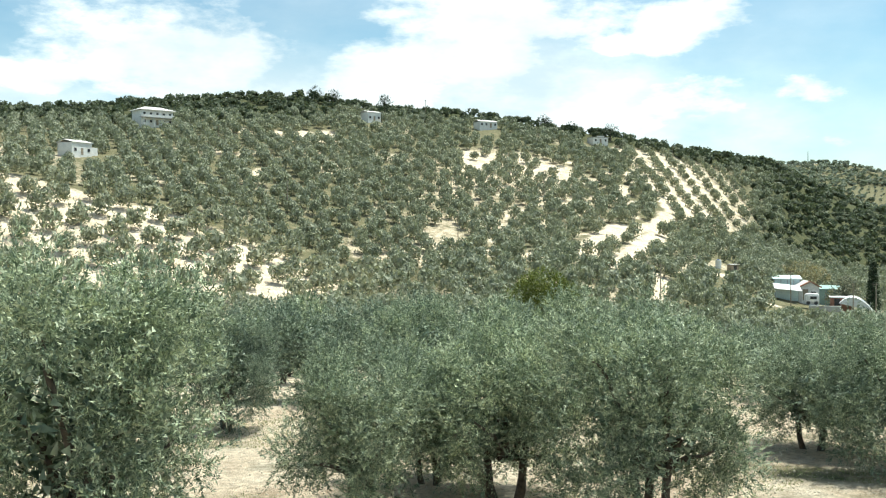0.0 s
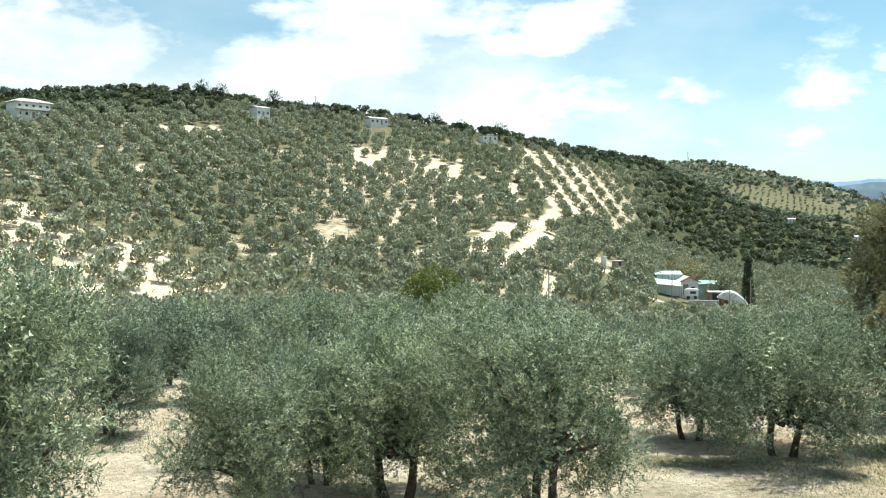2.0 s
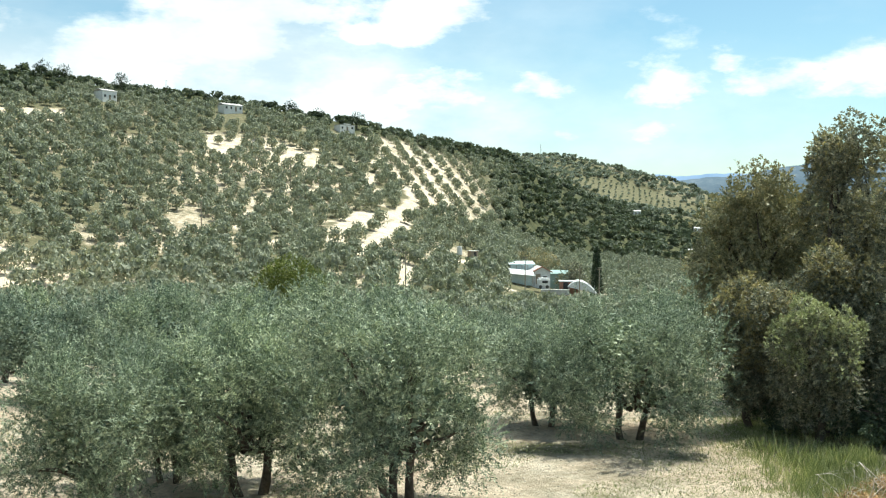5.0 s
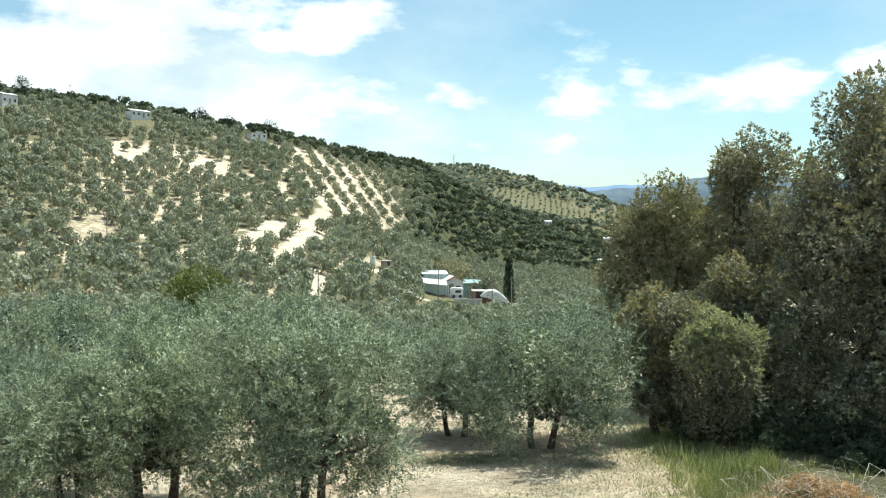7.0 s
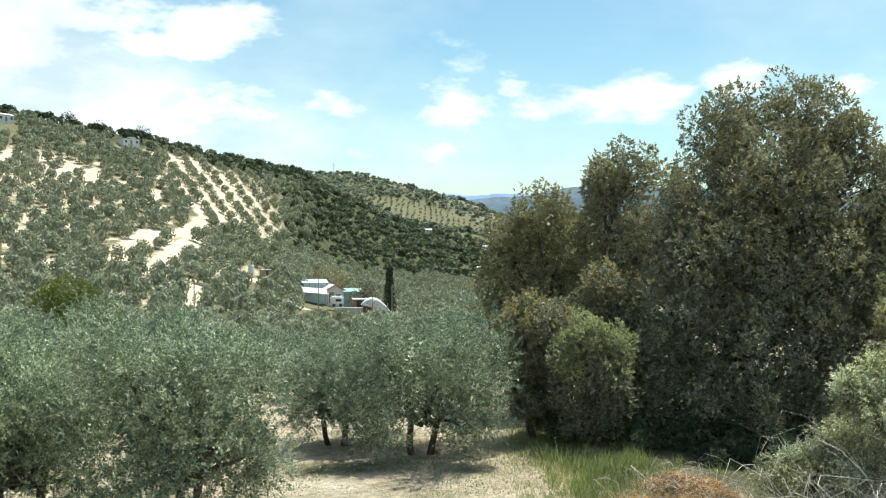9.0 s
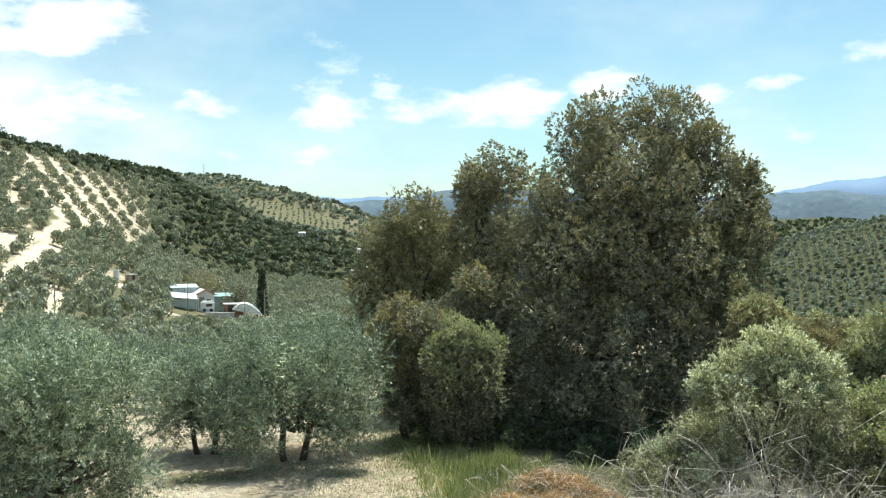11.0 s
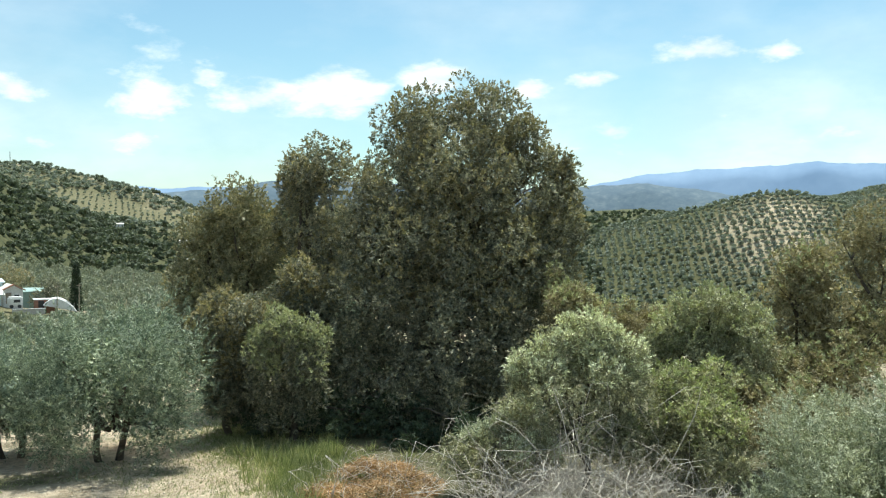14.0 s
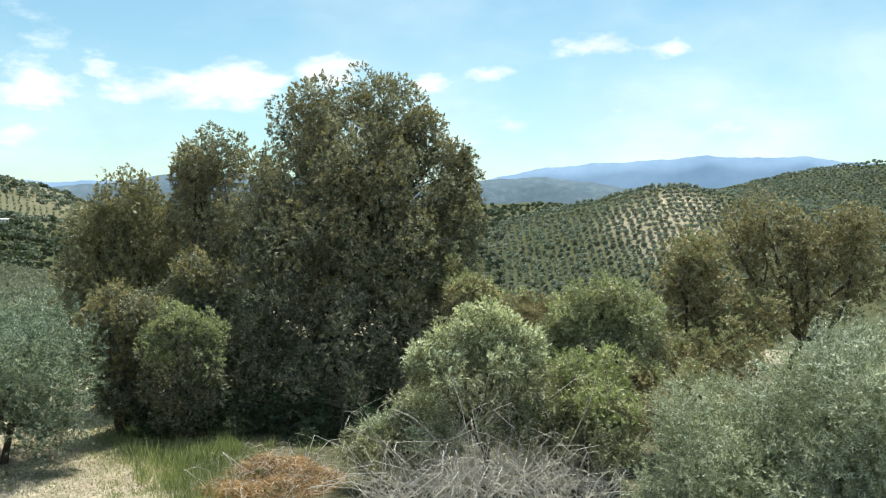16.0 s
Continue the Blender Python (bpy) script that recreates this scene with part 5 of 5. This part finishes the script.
part("roof", gable(3.2, 4.5, 1.0, 2.3, 0.25, 0.12, "y"), ROOF_PALE, a)
part("verge", gable(3.3, 0.2, 1.0, 2.36, 0.27, 0.2, "y"), ROOF_RED, a).location = (0, -2.4, 0)
window(a, 0.6, -2.25, 0.6, 0.8, 0.9)
part("door", box(0.9, 0.08, 1.9, -0.7, -2.27, 0), TIMBER, a)
a = root("lean_to", "white corrugated lean-to roof on posts", "shed", at=sit(19.9, 246, 0.9, 8) @ Matrix.Scale(YARD, 4))
bm = box(4.6, 3.2, 0.1, 0, 0, 1.7, 0.01)
bmesh.ops.rotate(bm, verts=bm.verts[:], cent=(0, 0, 1.7), matrix=Matrix.Rotation(radians(14), 3, "X") @ Matrix.Rotation(radians(6), 3, "Y"))
part("roof", bm, TARP, a)
for x in (-2.1, 2.1):
    for y in (-1.3, 1.3):
        part("post", box(0.1, 0.1, 2.6, x, y, -0.8, 0.0), STEEL, a)
part("wall", box(4.2, 0.12, 2.2, 0, 1.3, -0.8), SHEET, a)
a = root("caravan", "small white caravan parked in the yard", "caravan", at=sit(21.2, 240, 1.2, 6) @ Matrix.Scale(YARD, 4))
part("body", box(2.3, 1.7, 1.5, 0, 0, 0.35, 0.22), WHITEWASH, a)
window(a, 0.2, -0.85, 0.95, 1.0, 0.45)
for x in (-0.6, 0.6):
    bm = bmesh.new()
    bmesh.ops.create_cone(bm, cap_ends=True, segments=16, radius1=0.3, radius2=0.3, depth=0.2, matrix=Matrix.Translation((x, -0.75, 0.3)) @ Matrix.Rotation(radians(90), 4, "X"))
    part("wheel", bm, DARK, a)
a = root("shed", "brick shed with white sheet roof in the yard", "shed", at=sit(22.7, 243, 1.9, 4) @ Matrix.Scale(YARD, 4))
part("wall", box(3.2, 2.4, 2.2, 0, 0, -0.9), BRICKRED, a)
part("roof", box(3.6, 2.8, 0.14, 0, 0, 1.3), TARP, a)
part("door", box(0.9, 0.06, 1.2, -0.6, -1.22, 0), DARK, a)
window(a, 0.7, -1.2, 0.4, 0.6, 0.5)
a = root("tent", "white tarpaulin tent with sloping sides", "tent", at=sit(23.5, 241, 2.0, 0) @ Matrix.Scale(1.9, 4))
bm = bmesh.new()
n = 10
rings = []
for j, y in enumerate((-1.8, 0, 1.8)):
    rings.append([bm.verts.new((-1.9 + 3.8 * i / n, y, 1.9 * math.sin(math.pi * min(1, (i + 1.2) / (n + 1.2))) ** 0.7 * (1 - 0.35 * i / n) - 0.3)) for i in range(n + 1)])
for r0, r1 in zip(rings, rings[1:]):
    for i in range(n):
        bm.faces.new((r0[i], r0[i + 1], r1[i + 1], r1[i]))
for rr in (rings[0], rings[-1]):
    bm.faces.new(rr)
part("canopy", bm, TARP, a)
for x in (-1.7, 1.6):
    part("pole", box(0.07, 0.07, 1.2, x, -1.82, -0.4, 0.0), STEEL, a)
a = root("garden_wall", "low whitewashed yard wall", "wall", at=sit(21.9, 237, 1.0, 4) @ Matrix.Scale(YARD, 4))
part("wall", box(5, 0.25, 0.9, 0, 0, -0.5), CONCRETE, a)
part("coping", box(5.1, 0.35, 0.08, 0, 0, 0.4), WHITEWASH, a)


def utility_pole(az, r, tall, lift=0.0, arm=True):
    ob = root("utility_pole", "weathered timber utility pole with insulators", "pole", "utility poles", at=sit(az, r, lift))
    part("pole", tube([[0, 0, -0.5], [0, 0, tall * 0.5], [0.02, 0, tall]], [0.14, 0.12, 0.09], 8), TIMBER, ob)
    if arm:
        part("crossarm", box(1.2, 0.1, 0.12, 0, 0, tall - 0.5, 0.0), TIMBER, ob)
        for x in (-0.5, 0, 0.5):
            part("insulator", box(0.08, 0.08, 0.18, x, 0, tall - 0.38, 0.02), DARK, ob)


for az, r, tall in ((6.07, on_slope(6.07, 1.5), 10.0), (12.89, 205, 8.5), (-9.28, on_slope(-9.28, 1.0), 8.5), (0.9, on_slope(0.9, -1.2), 8.5), (20.1, 238, 8.5), (23.35, 236, 7.8), (24.5, 234, 8.5), (-13.2, on_slope(-13.2, 4.6), 8.5), (13.6, 430, 8.0), (-1.0, 448, 8), (26.2, 340, 8), (27.4, 380, 8), (29.2, 480, 8.5)):
    utility_pole(az, r, tall, 0.0, tall > 5.8)
a = root("radio_mast", "slender lattice radio mast on the far hilltop", "mast", at=sit(21.0, 1190))
for k in range(3):
    an = 2.09 * k
    part("leg", tube([[1.1 * math.cos(an), 1.1 * math.sin(an), -1], [0.3 * math.cos(an), 0.3 * math.sin(an), 15.5]], [0.2, 0.12], 5), STEEL, a)
for k in range(9):
    part("brace", tube([[0.8, 0, 1.6 * k], [-0.4, 0.6, 1.6 * k + 0.8], [-0.4, -0.6, 1.6 * k + 1.6]], [0.07, 0.07, 0.07], 4), STEEL, a)
for az, r, w in ((29.9, 600, 5.5), (30.6, 620, 5.0), (26.6, 720, 7.0), (30.2, 700, 6.0)):
    house("tiny white farm building deep in the valley", az, r, w, 4, 2.6, "gable", None, 1, 1.5, 10, 3)

# cypress, pine and single trees
rng = np.random.default_rng(41)


def lone_tree(name, label, az, r, rows, mat, clumps, size, trunk, size_up=1.45):
    o = root(name, label, name.replace("_", " "), at=sit(az, r) @ Matrix.Scale(size_up, 4))
    rows = np.array(rows, float)
    part("trunk", tube([[0, 0, -0.4], [0, 0, rows[0][2] * 0.5], [0, 0, rows[:, 2].max()]], [trunk, trunk * 0.8, 0.05], 7), BARK, o)
    v = foliage(rng, rows, clumps, 5, size * 1.6, size, size * 0.5, 0.5, 0.05, 0.6, core=170)
    part("crown", v, mat, o)
    return o


lone_tree("cypress", "tall narrow dark cypress beside the farmyard", 24.35, 243, [(0, 0, 0.9 + 0.62 * k, 1.0 - 0.075 * max(0, k - 3), 1.0 - 0.075 * max(0, k - 3), 0.8) for k in range(13)], CYPRESS, 110, 0.22, 0.2)
lone_tree("pine_tree", "dark rounded pine on the ridge", -3.45, COTTAGE + 6, [(0, 0, 5.4, 2.0, 2.0, 1.7), (0.9, 0, 4.2, 1.7, 1.7, 1.3), (-1.0, 0.3, 4.3, 1.7, 1.7, 1.3), (0, 0, 6.8, 1.1, 1.1, 1.0)], CYPRESS, 60, 0.4, 0.25)
lone_tree("shade_tree", "dark broad tree behind the yard sheds", 22.9, 252, [(0, 0, 3.2, 2.2, 2.2, 2.0), (1.2, 0.5, 2.2, 1.6, 1.6, 1.7), (-1.2, 0.4, 2.0, 1.6, 1.6, 1.6), (0.3, 0, 4.6, 1.4, 1.4, 1.2)], OAK, 190, 0.34, 0.22)
lone_tree("shade_tree", "broad brown-green oak above the yard", 20.6, 290, [(0, 0, 3.2, 3.2, 3.0, 2.3), (3.0, 0.5, 2.6, 2.4, 2.2, 1.9), (-2.8, 0.4, 2.6, 2.2, 2.0, 1.8)], BROWNISH, 220, 0.36, 0.25)
lone_tree("broadleaf_tree", "bright yellow-green tree among the grey olives", 6.0, 112, [(0, 0, 3.6, 1.9, 1.9, 1.5), (1.3, 0, 2.8, 1.5, 1.5, 1.5), (-1.4, 0, 2.8, 1.5, 1.5, 1.5), (0, 0, 1.6, 1.8, 1.8, 1.4)], BROADLEAF, 420, 0.24, 0.2, 1.4)
for az, r, k in ((6.1, 450, 1.0), (10.0, 448, 1.1), (-6.5, 452, 1.0), (-7.6, 452, 1.1), (7.7, 450, 0.8)):
    lone_tree("pine_tree", "dark bushy pine on the skyline", az, r, [(0, 0, 3.2 * k, 1.8 * k, 1.8 * k, 1.5 * k), (0.9 * k, 0, 2.2 * k, 1.4 * k, 1.4 * k, 1.2 * k), (-0.9 * k, 0, 2.3 * k, 1.4 * k, 1.4 * k, 1.2 * k)], CYPRESS, 50, 0.45, 0.2)


# ---- brush heaps, grass and stones ----
def sticks(rng, n, center, rx, ry, h, length, thick, lift=0.4):
    """A heap of cut, bent branches (metres round center)."""
    out = []
    for _ in range(n):
        a, d = rng.random() * 6.28, math.sqrt(rng.random())
        x, y = center[0] + rx * d * math.cos(a), center[1] + ry * d * math.sin(a)
        z = float(height(x, y)) + h * (1 - d * d) * rng.random()
        b = rng.random() * 6.28
        L = length * (0.4 + 0.9 * rng.random())
        el = rng.normal() * lift + 0.25
        e = np.array([x + L * math.cos(b) * math.cos(el), y + L * math.sin(b) * math.cos(el), z + abs(L * math.sin(el))])
        r0 = thick * (0.5 + rng.random())
        out.append(tube(limb_path(rng, [x, y, z], e, 6, 0.55, L * 0.3 * rng.random()), np.linspace(r0, r0 * 0.3, 6), 4))
    return join(out)


rng = np.random.default_rng(9)
stuff("brush_pile", sticks(rng, 800, at_polar(55.2, 19.0, 0), 2.9, 2.2, 0.95, 1.2, 0.008, 0.5), TWIG, "grey tangle of cut dry branches", "brush pile")
stuff("brush_pile", sticks(rng, 220, at_polar(50.2, 20.6, 0), 0.8, 0.9, 1.7, 1.1, 0.006, 0.6), TWIG, "grey bramble canes arching out of the shrubs", "brush pile")
c = at_polar(41.7, 20.9, 0)
n = 9000
a, d = rng.random(n) * 6.28, np.sqrt(rng.random(n))
x, y = c[0] + 1.75 * d * np.cos(a), c[1] + 1.5 * d * np.sin(a)
p = np.stack([x, y, height(x, y) + (0.1 + 0.75 * value_noise(x, y, 0.7, 3)) * (1 - d ** 1.5) * (0.8 + 0.2 * rng.random(n))], 1)
stuff("dry_leaf_pile", cards(p, sphere_dirs(rng, n) * [1, 1, 0.6], sphere_dirs(rng, n) + [0, 0, 1], 0.12 + 0.16 * rng.random(n), 0.014 + 0.016 * rng.random(n)), DRY, "heap of orange-brown withered pruned foliage", "leaf pile")
stuff("brush_pile", sticks(rng, 170, c, 1.8, 1.5, 0.55, 0.6, 0.007, 0.3), TWIG, "pale cut sticks lying on the withered heap", "brush pile")


def blades(rng, az, r, tall, lean=0.28):
    x, y = r * np.sin(np.radians(az)), r * np.cos(np.radians(az))
    p = np.stack([x, y, height(x, y) - 0.02], 1)
    d = unit(rng.normal(size=p.shape) * [lean, lean, 0.2] + [0, 0, 1])
    L = tall * (0.5 + 0.8 * rng.random(len(p)))
    return cards(p, d, unit(rng.normal(size=p.shape) * [1, 1, 0.2]), L, 0.012 + 0.02 * L)


n, tufts = 16000, 260
ta, tr, th = 37.6 + rng.normal(size=tufts) * 2.0, 22.8 + rng.normal(size=tufts) * 1.9, 0.1 + 0.55 * rng.random(tufts) ** 2.2
k = rng.integers(0, tufts, n)
stuff("grass", blades(rng, ta[k] + rng.normal(size=n) * 0.3, tr[k] + rng.normal(size=n) * 0.14, th[k] * (0.5 + 0.6 * rng.random(n)), 0.5), GRASS, "tall green weeds at the edge of the track", "grass")
n = 120000
az, r = -32 + 72 * rng.random(n), 18 + 18 * rng.random(n)
x, y = r * np.sin(np.radians(az)), r * np.cos(np.radians(az))
k = (value_noise(x, y, 2.2, 8) + 0.5 * np.clip((az - 28) / 6, 0, 1) + 0.35 * (1 - sandiness(x, y))) > 0.6
stuff("grass", blades(rng, az[k], r[k], 0.11, 0.9), GRASS, "short weeds in patches over the orchard floor", "grass")

n = 9000
stuff("grass", blades(rng, 33.8 + rng.normal(size=n) * 1.5, 27.0 + rng.normal(size=n) * 1.8, 0.14, 0.5), GRASS, "green grass along the shaded edge of the track", "grass")

# a bare stem that leans out of the orchard row
o = root("leaning_trunk", "bare pale olive stem leaning over the soil", "tree trunk", at=Matrix.Translation(at_polar(2.9, 20.4, float(relief(2.9, 20.4)))))
tip = np.array(at_polar(0.2, 19.9, float(relief(0.2, 19.9)) + 1.7)) - np.array(at_polar(2.9, 20.4, float(relief(2.9, 20.4))))
part("stem", tube(limb_path(rng, [0, 0, -0.2], tip, 7, 0.08), np.linspace(0.11, 0.06, 7), 8, rng, 0.07), TIMBER, o, smooth=True)
part("branch", tube(limb_path(rng, tip * 0.7, tip * 0.75 + [0.2, 0.1, 0.7], 5, 0.1), np.linspace(0.045, 0.015, 5), 6), TIMBER, o, smooth=True)


def stones(rng, n):
    """Loose limestone chips on the orchard floor."""
    az, r = -32 + 69 * rng.random(n), 17 + 15 * rng.random(n)
    x, y = r * np.sin(np.radians(az)), r * np.cos(np.radians(az))
    s = 0.012 + 0.035 * rng.random(n) ** 3
    o = np.array([[1, 0, 0], [0, 1, 0], [-1, 0, 0], [0, -1, 0], [0, 0, 0.8], [0, 0, -0.6]])
    v = o[None] * s[:, None, None] * (0.6 + 0.7 * rng.random((n, 6, 1)))
    v = v + np.stack([x, y, height(x, y) + s * 0.2], 1)[:, None]
    f = np.array([[0, 1, 4], [1, 2, 4], [2, 3, 4], [3, 0, 4], [1, 0, 5], [2, 1, 5], [3, 2, 5], [0, 3, 5]])
    return v.reshape(-1, 3), (f[None] + (np.arange(n) * 6)[:, None, None]).reshape(-1, 3)


stuff("gravel", stones(rng, 9000), STONE, "loose pale limestone chips on the soil", "gravel")
